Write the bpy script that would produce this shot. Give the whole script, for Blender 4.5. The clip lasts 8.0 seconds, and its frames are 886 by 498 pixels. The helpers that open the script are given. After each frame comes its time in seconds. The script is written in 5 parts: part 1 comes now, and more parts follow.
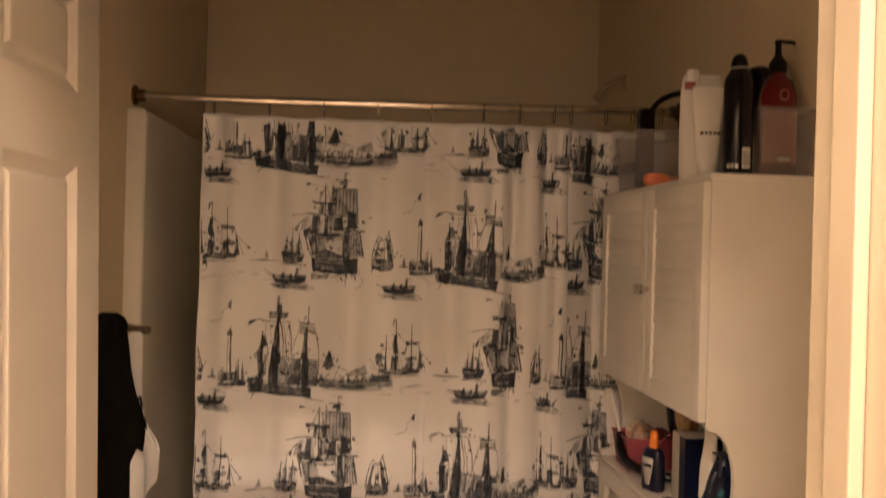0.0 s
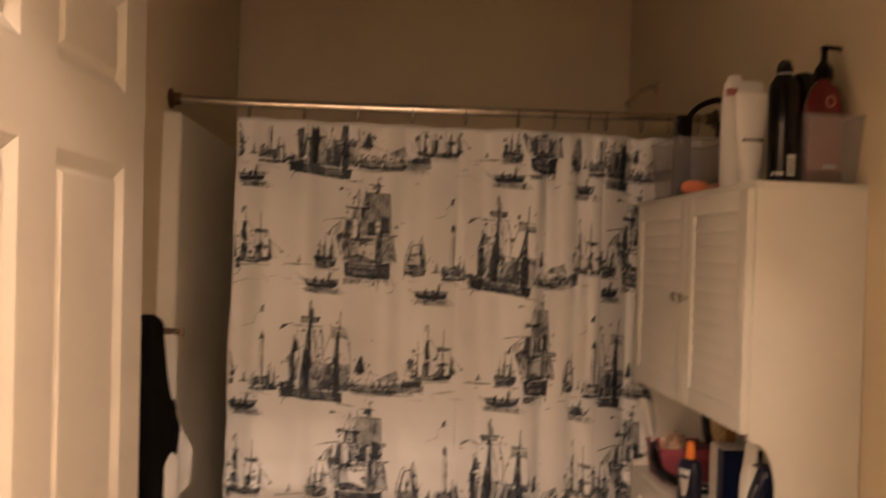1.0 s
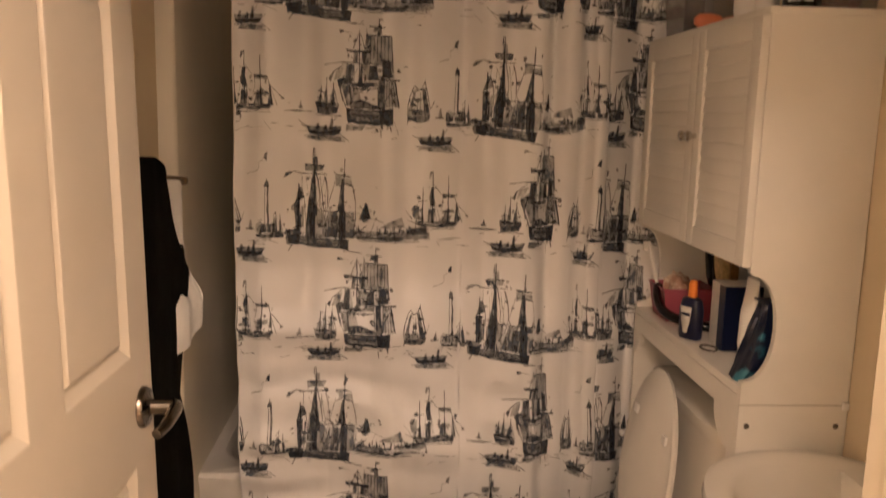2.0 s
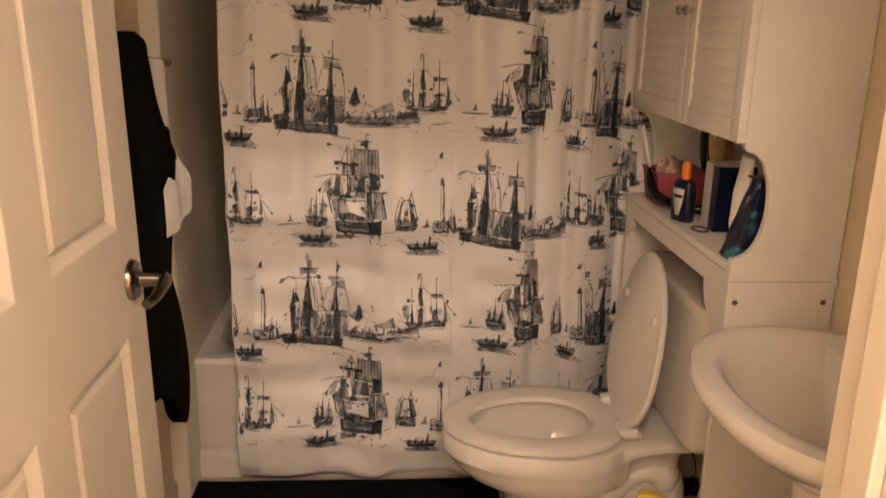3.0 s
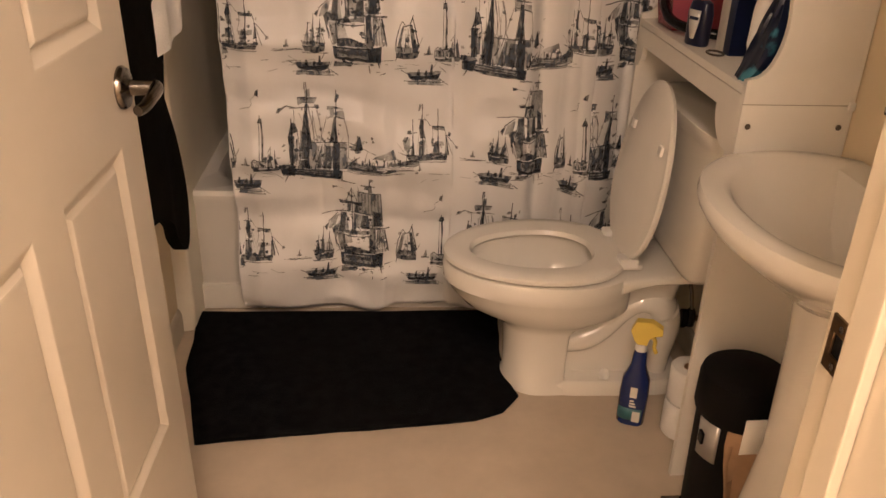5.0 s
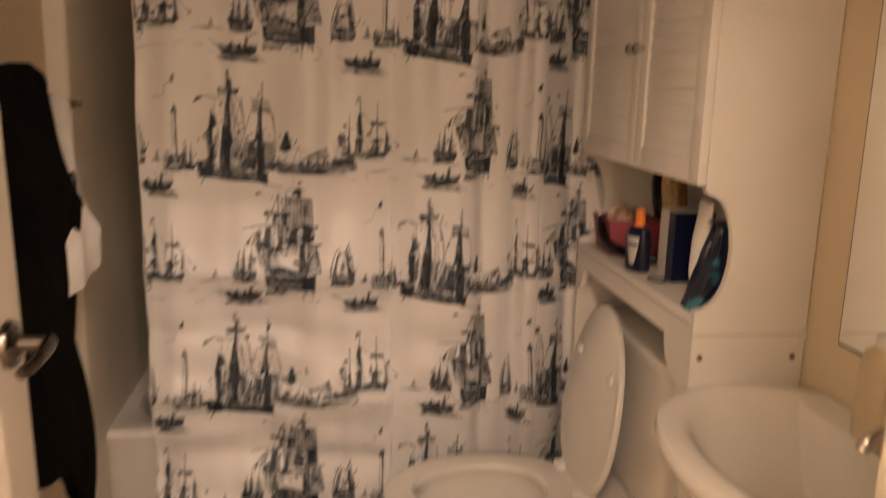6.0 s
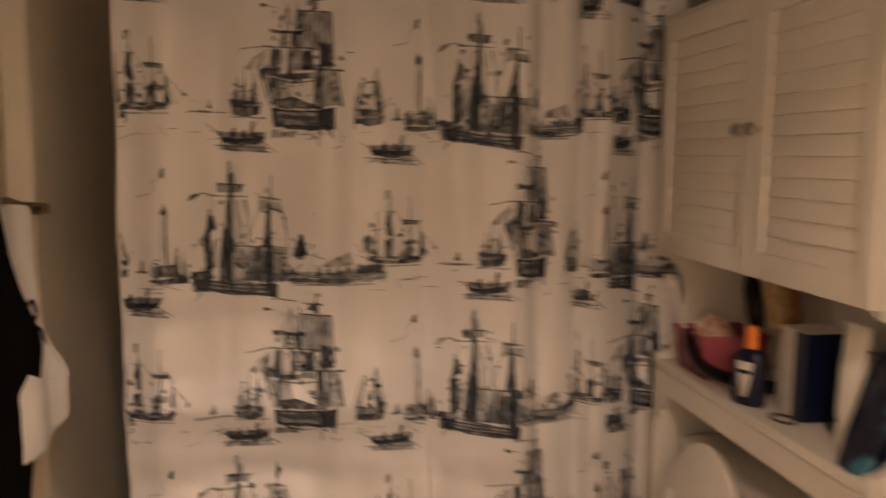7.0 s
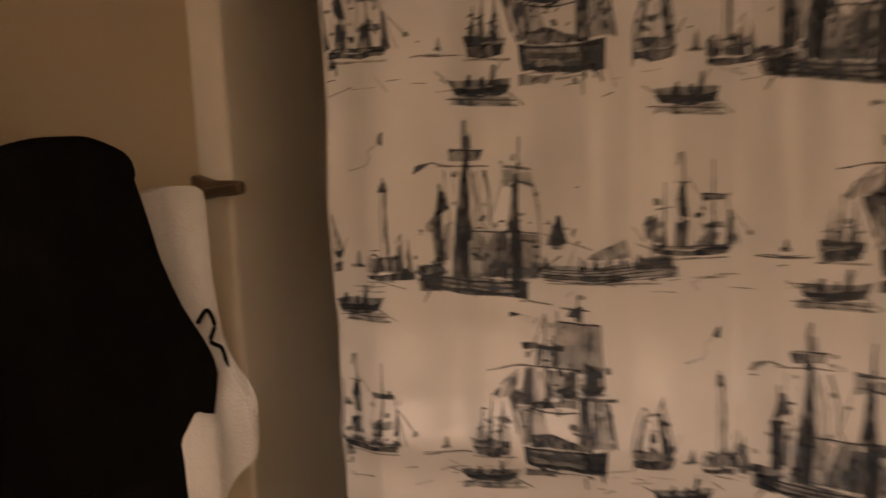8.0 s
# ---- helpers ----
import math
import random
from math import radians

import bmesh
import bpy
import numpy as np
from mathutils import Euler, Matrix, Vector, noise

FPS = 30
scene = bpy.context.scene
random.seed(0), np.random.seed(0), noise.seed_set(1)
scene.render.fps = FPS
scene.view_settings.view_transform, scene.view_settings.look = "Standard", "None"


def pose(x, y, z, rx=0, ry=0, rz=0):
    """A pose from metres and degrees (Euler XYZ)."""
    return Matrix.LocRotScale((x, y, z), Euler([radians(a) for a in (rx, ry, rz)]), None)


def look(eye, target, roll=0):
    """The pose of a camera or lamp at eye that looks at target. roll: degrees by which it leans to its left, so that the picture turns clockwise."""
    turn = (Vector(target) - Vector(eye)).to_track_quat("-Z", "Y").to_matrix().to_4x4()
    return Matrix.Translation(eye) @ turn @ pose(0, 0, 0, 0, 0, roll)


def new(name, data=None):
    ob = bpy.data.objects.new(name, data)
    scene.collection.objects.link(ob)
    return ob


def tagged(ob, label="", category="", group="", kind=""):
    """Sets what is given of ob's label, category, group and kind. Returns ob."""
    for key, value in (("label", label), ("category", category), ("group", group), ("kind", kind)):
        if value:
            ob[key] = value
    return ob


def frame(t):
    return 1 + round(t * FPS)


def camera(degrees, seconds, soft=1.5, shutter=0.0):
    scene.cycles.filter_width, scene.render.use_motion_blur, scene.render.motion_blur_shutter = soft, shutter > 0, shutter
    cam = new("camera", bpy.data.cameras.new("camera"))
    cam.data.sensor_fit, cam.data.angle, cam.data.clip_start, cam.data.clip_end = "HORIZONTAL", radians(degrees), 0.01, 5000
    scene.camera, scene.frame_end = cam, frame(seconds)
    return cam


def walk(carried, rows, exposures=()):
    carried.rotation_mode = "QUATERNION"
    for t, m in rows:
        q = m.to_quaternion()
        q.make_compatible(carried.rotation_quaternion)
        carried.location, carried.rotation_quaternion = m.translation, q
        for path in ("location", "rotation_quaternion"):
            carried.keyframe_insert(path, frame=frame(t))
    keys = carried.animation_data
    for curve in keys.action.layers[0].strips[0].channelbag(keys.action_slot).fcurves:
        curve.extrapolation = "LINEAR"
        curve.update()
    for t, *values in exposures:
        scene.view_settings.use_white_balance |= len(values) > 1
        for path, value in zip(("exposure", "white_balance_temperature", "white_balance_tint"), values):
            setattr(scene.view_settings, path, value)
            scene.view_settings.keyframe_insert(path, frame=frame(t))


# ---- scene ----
cam = camera(57.1, 8.0, soft=1.5, shutter=0.5)
PATH = [
    (0, (0.116, -0.187, 1.558), (0.327, 2.2, 1.552), 1.5),
    (0.3, (0.093, -0.196, 1.569), (0.33, 2.2, 1.668), 1.8),
    (0.5, (0.085, -0.191, 1.574), (0.346, 2.2, 1.681), 2.4),
    (0.8, (0.065, -0.182, 1.558), (0.327, 2.2, 1.641), 2.8),
    (1, (0.075, -0.171, 1.554), (0.231, 2.2, 1.566), 2.1),
    (1.2, (0.079, -0.164, 1.542), (0.185, 2.2, 1.47), 1.7),
    (1.5, (0.089, -0.161, 1.527), (0.195, 2.2, 1.317), 1.6),
    (1.8, (0.093, -0.162, 1.513), (0.207, 2.2, 1.197), 1.1),
    (2, (0.09, -0.159, 1.497), (0.23, 2.2, 1.117), 1.4),
    (3.5, (0.103, -0.152, 1.42), (0.271, 2.2, 0.624), 1.4),
    (4, (0.104, -0.148, 1.397), (0.268, 2.2, 0.465), 1.4),
    (4.2, (0.105, -0.147, 1.389), (0.271, 2.2, 0.391), 1.6),
    (5.3, (0.087, -0.121, 1.364), (0.271, 2.2, 0.217), 1.9),
    (5.5, (0.086, -0.1, 1.372), (0.281, 2.2, 0.397), 1.1),
    (5.8, (0.115, -0.058, 1.375), (0.357, 2.2, 0.724), 1.3),
    (6, (0.123, -0.001, 1.392), (0.428, 2.2, 0.933), 1.6),
    (6.3, (0.112, 0.101, 1.41), (0.482, 2.2, 1.118), 1.5),
    (6.5, (0.087, 0.179, 1.425), (0.494, 2.2, 1.186), 1.4),
    (6.8, (0.055, 0.313, 1.432), (0.474, 2.2, 1.205), 1.5),
    (7, (0.047, 0.407, 1.424), (0.317, 2.2, 1.213), 0.5),
    (7.2, (0.007, 0.507, 1.428), (0.189, 2.2, 1.233), 0.4),
    (7.5, (-0.01, 0.641, 1.451), (0.063, 2.2, 1.229), -0.5),
    (7.8, (0.004, 0.782, 1.426), (-0.077, 2.2, 1.197), -1.0),
    (8, (0.05, 0.878, 1.403), (-0.188, 2.2, 1.194), -2.1),
]
EXPO = [(0.0, -0.08, 6600, 10), (1.0, -0.08, 6600, 12), (2.5, 0.0, 6350, 10), (6.0, 0.0, 6300, 10), (6.5, -0.1, 6400, 10), (7.5, -0.42, 6500, 12), (8.0, -0.44, 6500, 12)]
walk(cam, [(t, look(eye, target, roll)) for t, eye, target, roll in PATH], EXPO)

# ---- light ----
world = bpy.data.worlds.new("world")
world.use_nodes = True
world.node_tree.nodes["Background"].inputs[0].default_value = (0.02, 0.016, 0.012, 1)
world.node_tree.nodes["Background"].inputs[1].default_value = 1.0
scene.world = world
# unseen hall lamp: two arm bulbs, and a low fill added for upper walls
for light_x, light_z, power in ((-0.01, 2.50, 50), (0.45, 2.50, 42), (0.16, 1.91, 12.3)):
    lamp_data = bpy.data.lights.new("unseen_hall_light", "POINT")
    lamp_data.energy, lamp_data.shadow_soft_size, lamp_data.color = power, 0.09, (1.0, 0.742, 0.578)
    lamp = new("unseen_hall_light", lamp_data)
    lamp.location = (light_x, -0.60, light_z)


# ---- materials ----
def mat(name, color, rough=0.5, metal=0.0, var=0.08, scale=6.0, bump=0.0, bscale=60.0, fine=0.0, spec=0.5, coat=0.0,
        alpha=1.0, trans=0.0, emit=0.0, sheen=0.0, dark=None, bdist=0.004, band=(0.32, 0.68)):
    m = bpy.data.materials.new(name)
    m.use_nodes = True
    nt = m.node_tree
    b = nt.nodes["Principled BSDF"]
    geo = nt.nodes.new("ShaderNodeNewGeometry")
    n1 = nt.nodes.new("ShaderNodeTexNoise")
    n1.inputs["Scale"].default_value, n1.inputs["Detail"].default_value = scale, 5
    nt.links.new(geo.outputs["Position"], n1.inputs["Vector"])
    ramp = nt.nodes.new("ShaderNodeMix")
    ramp.data_type = "RGBA"
    lo = dark or tuple(c * (1 - var) for c in color)
    hi = tuple(min(1, c * (1 + var * 0.6)) for c in color)
    ramp.inputs[6].default_value, ramp.inputs[7].default_value = (*lo, 1), (*hi, 1)
    mr = nt.nodes.new("ShaderNodeMapRange")
    mr.inputs[1].default_value, mr.inputs[2].default_value = band
    nt.links.new(n1.outputs["Fac"], mr.inputs[0])
    out = mr.outputs[0]
    if fine:
        n3 = nt.nodes.new("ShaderNodeTexNoise")
        n3.inputs["Scale"].default_value, n3.inputs["Detail"].default_value = bscale, 3
        nt.links.new(geo.outputs["Position"], n3.inputs["Vector"])
        mx = nt.nodes.new("ShaderNodeMix")
        mx.inputs[0].default_value = fine
        nt.links.new(out, mx.inputs[2])
        nt.links.new(n3.outputs["Fac"], mx.inputs[3])
        out = mx.outputs[0]
    nt.links.new(out, ramp.inputs[0])
    nt.links.new(ramp.outputs[2], b.inputs["Base Color"])
    b.inputs["Metallic"].default_value = metal
    b.inputs["Specular IOR Level"].default_value = spec
    b.inputs["Coat Weight"].default_value = coat
    b.inputs["Coat Roughness"].default_value = 0.1
    b.inputs["Alpha"].default_value = alpha
    b.inputs["Transmission Weight"].default_value = trans
    b.inputs["Sheen Weight"].default_value = sheen
    rr = nt.nodes.new("ShaderNodeMapRange")
    rr.inputs[3].default_value, rr.inputs[4].default_value = max(0, rough * 0.85), min(1, rough * 1.2)
    nt.links.new(n1.outputs["Fac"], rr.inputs[0])
    nt.links.new(rr.outputs[0], b.inputs["Roughness"])
    if emit:
        b.inputs["Emission Color"].default_value = (*color, 1)
        b.inputs["Emission Strength"].default_value = emit
    if bump:
        n2 = nt.nodes.new("ShaderNodeTexNoise")
        n2.inputs["Scale"].default_value, n2.inputs["Detail"].default_value = bscale, 4
        nt.links.new(geo.outputs["Position"], n2.inputs["Vector"])
        bp = nt.nodes.new("ShaderNodeBump")
        bp.inputs["Strength"].default_value, bp.inputs["Distance"].default_value = bump, bdist
        nt.links.new(n2.outputs["Fac"], bp.inputs["Height"])
        nt.links.new(bp.outputs[0], b.inputs["Normal"])
    return m


def ink_mat(name, color, low, high, scale):
    """Printed ink that lets the cloth through in worn specks."""
    m = mat(name, color, rough=0.6, var=0.35, scale=40)
    nt = m.node_tree
    geo = nt.nodes.new("ShaderNodeNewGeometry")
    n = nt.nodes.new("ShaderNodeTexNoise")
    n.inputs["Scale"].default_value, n.inputs["Detail"].default_value = scale, 6
    mp = nt.nodes.new("ShaderNodeMapping")
    mp.inputs["Scale"].default_value = (1.6, 1, 0.8)
    nt.links.new(geo.outputs["Position"], mp.inputs[0])
    nt.links.new(mp.outputs[0], n.inputs["Vector"])
    r = nt.nodes.new("ShaderNodeMapRange")
    r.inputs[1].default_value, r.inputs[2].default_value = 0.35, 0.62
    r.inputs[3].default_value, r.inputs[4].default_value = low, high
    nt.links.new(n.outputs["Fac"], r.inputs[0])
    nt.links.new(r.outputs[0], nt.nodes["Principled BSDF"].inputs["Alpha"])
    return m


M_WALL = mat("wall_paint", (0.80, 0.675, 0.48), 0.75, var=0.05, scale=2.5, bump=0.12, bscale=140)
M_HALL = mat("hall_paint", (0.84, 0.78, 0.68), 0.8, var=0.05, scale=2.5, bump=0.12, bscale=140)
M_CEIL = mat("ceiling_paint", (0.74, 0.70, 0.62), 0.85, bump=0.3, bscale=90)
M_TRIM = mat("trim_paint", (0.58, 0.52, 0.42), 0.35, var=0.05, scale=5, bump=0.05, bscale=40)
M_DOOR = mat("door_paint", (0.61, 0.56, 0.48), 0.30, var=0.05, scale=4, bump=0.06, bscale=50)
M_SURR = mat("surround_panel", (0.82, 0.78, 0.68), 0.45, var=0.08, scale=3)
M_TUB = mat("tub_enamel", (0.80, 0.78, 0.74), 0.18, var=0.04, scale=4)
M_PORC = mat("porcelain", (0.82, 0.79, 0.73), 0.10, var=0.03, scale=5, coat=0.4)
M_SEAT = mat("seat_plastic", (0.80, 0.77, 0.71), 0.22, var=0.03, scale=8)
M_CAB = mat("cabinet_white", (0.80, 0.77, 0.71), 0.32, var=0.04, scale=6, bump=0.04, bscale=60)
M_CURT = mat("curtain_cloth", (0.79, 0.785, 0.785), 0.36, var=0.04, scale=5, bump=0.5, bscale=9, bdist=0.012, spec=0.55)
M_INK = ink_mat("ink_dark", (0.040, 0.052, 0.072), 0.55, 0.92, 55)
M_INKM = ink_mat("ink_mid", (0.090, 0.108, 0.135), 0.38, 0.80, 40)
M_WASH = ink_mat("ink_wash", (0.16, 0.185, 0.22), 0.22, 0.66, 30)
M_MAT = mat("bath_mat_pile", (0.0075, 0.0075, 0.0080), 1.0, var=0.4, scale=30, bump=0.5, bscale=260, spec=0.02)
M_FLOOR = mat("vinyl_floor", (0.56, 0.47, 0.37), 0.42, var=0.14, scale=7, fine=0.35, bscale=45, bump=0.05)
M_CHROME = mat("chrome", (0.72, 0.70, 0.67), 0.12, metal=1.0)
M_ROD = mat("worn_rod_metal", (0.60, 0.55, 0.47), 0.20, metal=1.0, var=0.15, scale=20)
M_NICKEL = mat("brushed_nickel", (0.20, 0.178, 0.155), 0.18, metal=1.0)
M_BRONZE = mat("dull_bronze", (0.20, 0.15, 0.10), 0.38, metal=0.9, var=0.2, scale=40)
M_TARN = mat("tarnished_pipe", (0.62, 0.47, 0.33), 0.45, metal=0.7, var=0.2, scale=50)
M_BRASSY = mat("aged_brass", (0.18, 0.11, 0.06), 0.4, metal=1.0, var=0.3, scale=60)
M_BINK = mat("black_bin_plastic", (0.0045, 0.0045, 0.0045), 0.6, var=0.2, spec=0.15)
M_BLACKC = mat("black_terry", (0.0085, 0.0083, 0.0068), 1.0, var=0.3, scale=25, bump=0.5, bscale=300, spec=0.02)
M_WHITEC = mat("white_terry", (0.87, 0.865, 0.85), 0.9, var=0.05, scale=20, bump=0.6, bscale=260)
M_BLACKP = mat("black_plastic", (0.006, 0.006, 0.007), 0.14, var=0.2, spec=0.3)
M_WHITEP = mat("white_plastic", (0.84, 0.82, 0.78), 0.35)
M_CREAM = mat("cream_plastic", (0.70, 0.58, 0.38), 0.35)
M_BLUE = mat("blue_plastic", (0.006, 0.020, 0.13), 0.22, var=0.15, coat=0.3)
M_NAVY = mat("navy_plastic", (0.004, 0.008, 0.036), 0.3, var=0.2)
M_PACK = mat("printed_wrapper", (0.05, 0.20, 0.27), 0.38, dark=(0.003, 0.007, 0.030), scale=12, band=(0.51, 0.57))
M_LINE = mat("joint_shade", (0.40, 0.36, 0.30), 0.6)
M_TEAL = mat("teal_print", (0.03, 0.14, 0.18), 0.45, var=0.3, scale=30)
M_YELLOW = mat("yellow_plastic", (0.80, 0.61, 0.12), 0.3)
M_ORANGE = mat("orange_plastic", (0.85, 0.25, 0.04), 0.35)
M_CORAL = mat("coral_plastic", (0.85, 0.27, 0.13), 0.4)
M_RED = mat("red_bottle", (0.12, 0.008, 0.010), 0.2, coat=0.4)
M_ROSE = mat("rose_label", (0.34, 0.10, 0.085), 0.35)
M_PINK = mat("pink_clear_plastic", (0.56, 0.13, 0.18), 0.25, alpha=0.60)
M_CLEAR = mat("clear_plastic", (0.50, 0.46, 0.46), 0.12, alpha=0.24)
M_SKIN = mat("peach_plastic", (0.78, 0.42, 0.30), 0.45)
M_POUCH = mat("crumpled_bag", (0.62, 0.50, 0.38), 0.45, dark=(0.42, 0.24, 0.16), scale=35, band=(0.45, 0.6))
M_WOODB = mat("brush_wood", (0.32, 0.16, 0.05), 0.4, var=0.3, scale=40)
M_BRIST = mat("tan_bristle", (0.62, 0.44, 0.22), 0.8, var=0.3, scale=90)
M_JAR = mat("brown_glass_jar", (0.035, 0.014, 0.006), 0.15, coat=0.3)
M_CARD = mat("cardboard", (0.38, 0.24, 0.14), 0.8, var=0.15, scale=20)
M_LABEL = mat("pale_label", (0.66, 0.64, 0.60), 0.4, var=0.1, scale=60)
M_SILVER = mat("silver_label", (0.55, 0.55, 0.55), 0.3, metal=0.6)
M_MIRROR = mat("mirror_glass", (0.92, 0.92, 0.90), 0.02, metal=1.0, var=0.01)
M_EDGE = mat("dark_mirror_edge", (0.09, 0.07, 0.05), 0.4)
M_WATER = mat("bowl_water", (0.74, 0.71, 0.65), 0.3, spec=0.3)


# ---- mesh helpers ----
def link(name, bm, material, parent=None, label="", smooth=False, solid=0.0):
    bmesh.ops.recalc_face_normals(bm, faces=bm.faces)
    me = bpy.data.meshes.new(name)
    bm.to_mesh(me)
    bm.free()
    for mm in (material if isinstance(material, (list, tuple)) else [material]):
        me.materials.append(mm)
    if smooth:
        for p in me.polygons:
            p.use_smooth = True
        me.set_sharp_from_angle(angle=radians(38))
    ob = new(name, me)
    if parent:
        ob.parent = parent
    if label:
        ob["label"] = label
    if solid:
        md = ob.modifiers.new("thickness", "SOLIDIFY")
        md.thickness, md.offset = solid, 0
    return ob


def part(name, bm, material, parent, label="", smooth=True, solid=0.0):
    return link(name, bm, material, parent, label, smooth, solid)


def thing(name, at, label, category, group=""):
    e = new(name)
    e.location = at
    e.empty_display_size = 0.05
    return tagged(e, label, category, group)


def box(x0, y0, z0, x1, y1, z1, bevel=0.0, bm=None, seg=2):
    own = bmesh.new()
    bmesh.ops.create_cube(own, size=1)
    for v in own.verts:
        v.co = Vector(((x0 + x1) / 2 + v.co.x * (x1 - x0), (y0 + y1) / 2 + v.co.y * (y1 - y0), (z0 + z1) / 2 + v.co.z * (z1 - z0)))
    if bevel:
        bmesh.ops.bevel(own, geom=own.edges[:], offset=bevel, segments=seg, affect="EDGES", profile=0.6)
    if bm is None:
        return own
    return merge(bm, own)


def merge(bm, other):
    me = bpy.data.meshes.new("tmp")
    other.to_mesh(me)
    other.free()
    bm.from_mesh(me)
    bpy.data.meshes.remove(me)
    return bm


def loft(rings, close=True, cap0=True, cap1=True, bm=None):
    """A skin over rings of equal numbers of points."""
    bm = bm or bmesh.new()
    rows = [[bm.verts.new(p) for p in ring] for ring in rings]
    n = len(rows[0])
    for a, b in zip(rows, rows[1:]):
        for i in range(n if close else n - 1):
            j = (i + 1) % n
            bm.faces.new((a[i], a[j], b[j], b[i]))
    if cap0:
        bm.faces.new(rows[0][::-1])
    if cap1:
        bm.faces.new(rows[-1])
    return bm


def circ(cx, cy, z, rx, ry=None, n=28, power=2.0):
    ry = rx if ry is None else ry
    out = []
    for i in range(n):
        a = 2 * math.pi * i / n
        c, s = math.cos(a), math.sin(a)
        out.append(Vector((cx + rx * math.copysign(abs(c) ** (2 / power), c), cy + ry * math.copysign(abs(s) ** (2 / power), s), z)))
    return out


def lathe(profile, at=(0, 0, 0), n=28, power=2.0, squash=1.0):
    """A turned body from (radius, height) pairs."""
    return loft([circ(at[0], at[1], at[2] + z, max(r, 0.0004), max(r, 0.0004) * squash, n, power) for r, z in profile])


def tube(points, r, n=10, bm=None, taper=None):
    pts = [Vector(p) for p in points]
    rings = []
    for i, p in enumerate(pts):
        d = (pts[min(i + 1, len(pts) - 1)] - pts[max(i - 1, 0)]).normalized()
        up = Vector((0, 0, 1)) if abs(d.z) < 0.9 else Vector((0, 1, 0))
        a = d.cross(up).normalized()
        b = d.cross(a)
        rad = r * (taper[i] if taper else 1)
        rings.append([p + a * rad * math.cos(2 * math.pi * k / n) + b * rad * math.sin(2 * math.pi * k / n) for k in range(n)])
    return loft(rings, bm=bm)


def spline(points, steps=8):
    """A smooth line through points."""
    pts = [Vector(p) for p in points]
    out = []
    for i in range(len(pts) - 1):
        p0, p1, p2, p3 = pts[max(i - 1, 0)], pts[i], pts[i + 1], pts[min(i + 2, len(pts) - 1)]
        for k in range(steps):
            t = k / steps
            out.append(0.5 * ((2 * p1) + (p2 - p0) * t + (2 * p0 - 5 * p1 + 4 * p2 - p3) * t * t + (3 * p1 - p0 - 3 * p2 + p3) * t ** 3))
    out.append(pts[-1])
    return out


def turn(bm, m):
    bmesh.ops.transform(bm, matrix=m, verts=bm.verts)
    return bm


def structure(name, bm, material, label, smooth=False):
    return tagged(link(name, bm, material, None, label, smooth), kind="structure", category=name.split("_")[0])


# ---- the shell ----
XL, XA, XR, YB, ZC = -0.545, -0.498, 1.02, 3.07, 2.85
JL, JR, DY0, DY1, DH = -0.312, 0.468, 0.30, 0.434, 2.04
structure("floor", box(-0.7, 0.38, -0.05, 1.2, 3.1, 0), M_FLOOR, "beige mottled vinyl bathroom floor")
structure("hall_floor", box(-0.95, -1.25, -0.05, 1.2, 0.378, -0.001), M_FLOOR, "beige hall floor outside the bathroom door")
structure("ceiling", box(-0.95, -1.25, ZC, 1.25, 3.22, ZC + 0.06), M_CEIL, "off-white textured ceiling")
structure("wall_west", box(XL - 0.12, DY1, 0, XL, 3.19, ZC), M_WALL, "tan painted side wall behind the door")
structure("wall_north", box(XL + 0.002, YB, 0, XR + 0.1, YB + 0.12, ZC), M_WALL, "tan painted wall behind the tub")
structure("wall_east", box(XR, DY1, 0, XR + 0.12, YB - 0.002, ZC), M_WALL, "tan painted wall behind sink and toilet")
structure("wall_south_left", box(-0.8, DY0, 0, JL - 0.02, DY1 - 0.002, ZC), M_WALL, "tan painted wall beside the doorway")
structure("wall_south_right", box(JR + 0.02, DY0, 0, 1.14, DY1 - 0.002, ZC), M_WALL, "tan painted wall beside the doorway")
structure("wall_south_head", box(JL - 0.02, DY0, DH + 0.02, JR + 0.02, DY1 - 0.002, ZC), M_WALL, "tan painted wall over the doorway")
# unseen hall walls, added pale so that they bounce light through the doorway
structure("hall_wall_west", box(-0.92, -1.1, 0, -0.802, DY1, ZC), M_HALL, "unseen pale hall wall added to bounce the hall light")
structure("hall_wall_east", box(1.142, -1.1, 0, 1.24, DY1, ZC), M_HALL, "unseen pale hall wall added to bounce the hall light")
structure("hall_wall_south", box(-0.92, -1.22, 0, 1.24, -1.102, ZC), M_HALL, "unseen pale hall wall added to bounce the hall light")



def surround_side():
    """The tub surround's end panel: a rolled front edge standing proud of the wall, and a rounded top."""
    def ring(z, o):
        x = XA - o
        pts = [(XL + 0.001, YB - 0.002), (XL + 0.001, 2.064 + o)]
        for k in range(9):
            a = math.pi / 2 * k / 8
            pts.append((x - 0.012 + 0.012 * math.sin(a), 2.087 + o - 0.012 * math.cos(a)))
        return [Vector((px, py, z)) for px, py in pts + [(x, 2.3), (x, YB - 0.002)]]
    return loft([ring(0.001, 0), ring(1.895, 0), ring(1.908, 0.004), ring(1.914, 0.014), ring(1.916, 0.03)])


structure("wall_surround", surround_side(), M_SURR, "smooth off-white tub surround panel with a rolled edge", smooth=True)

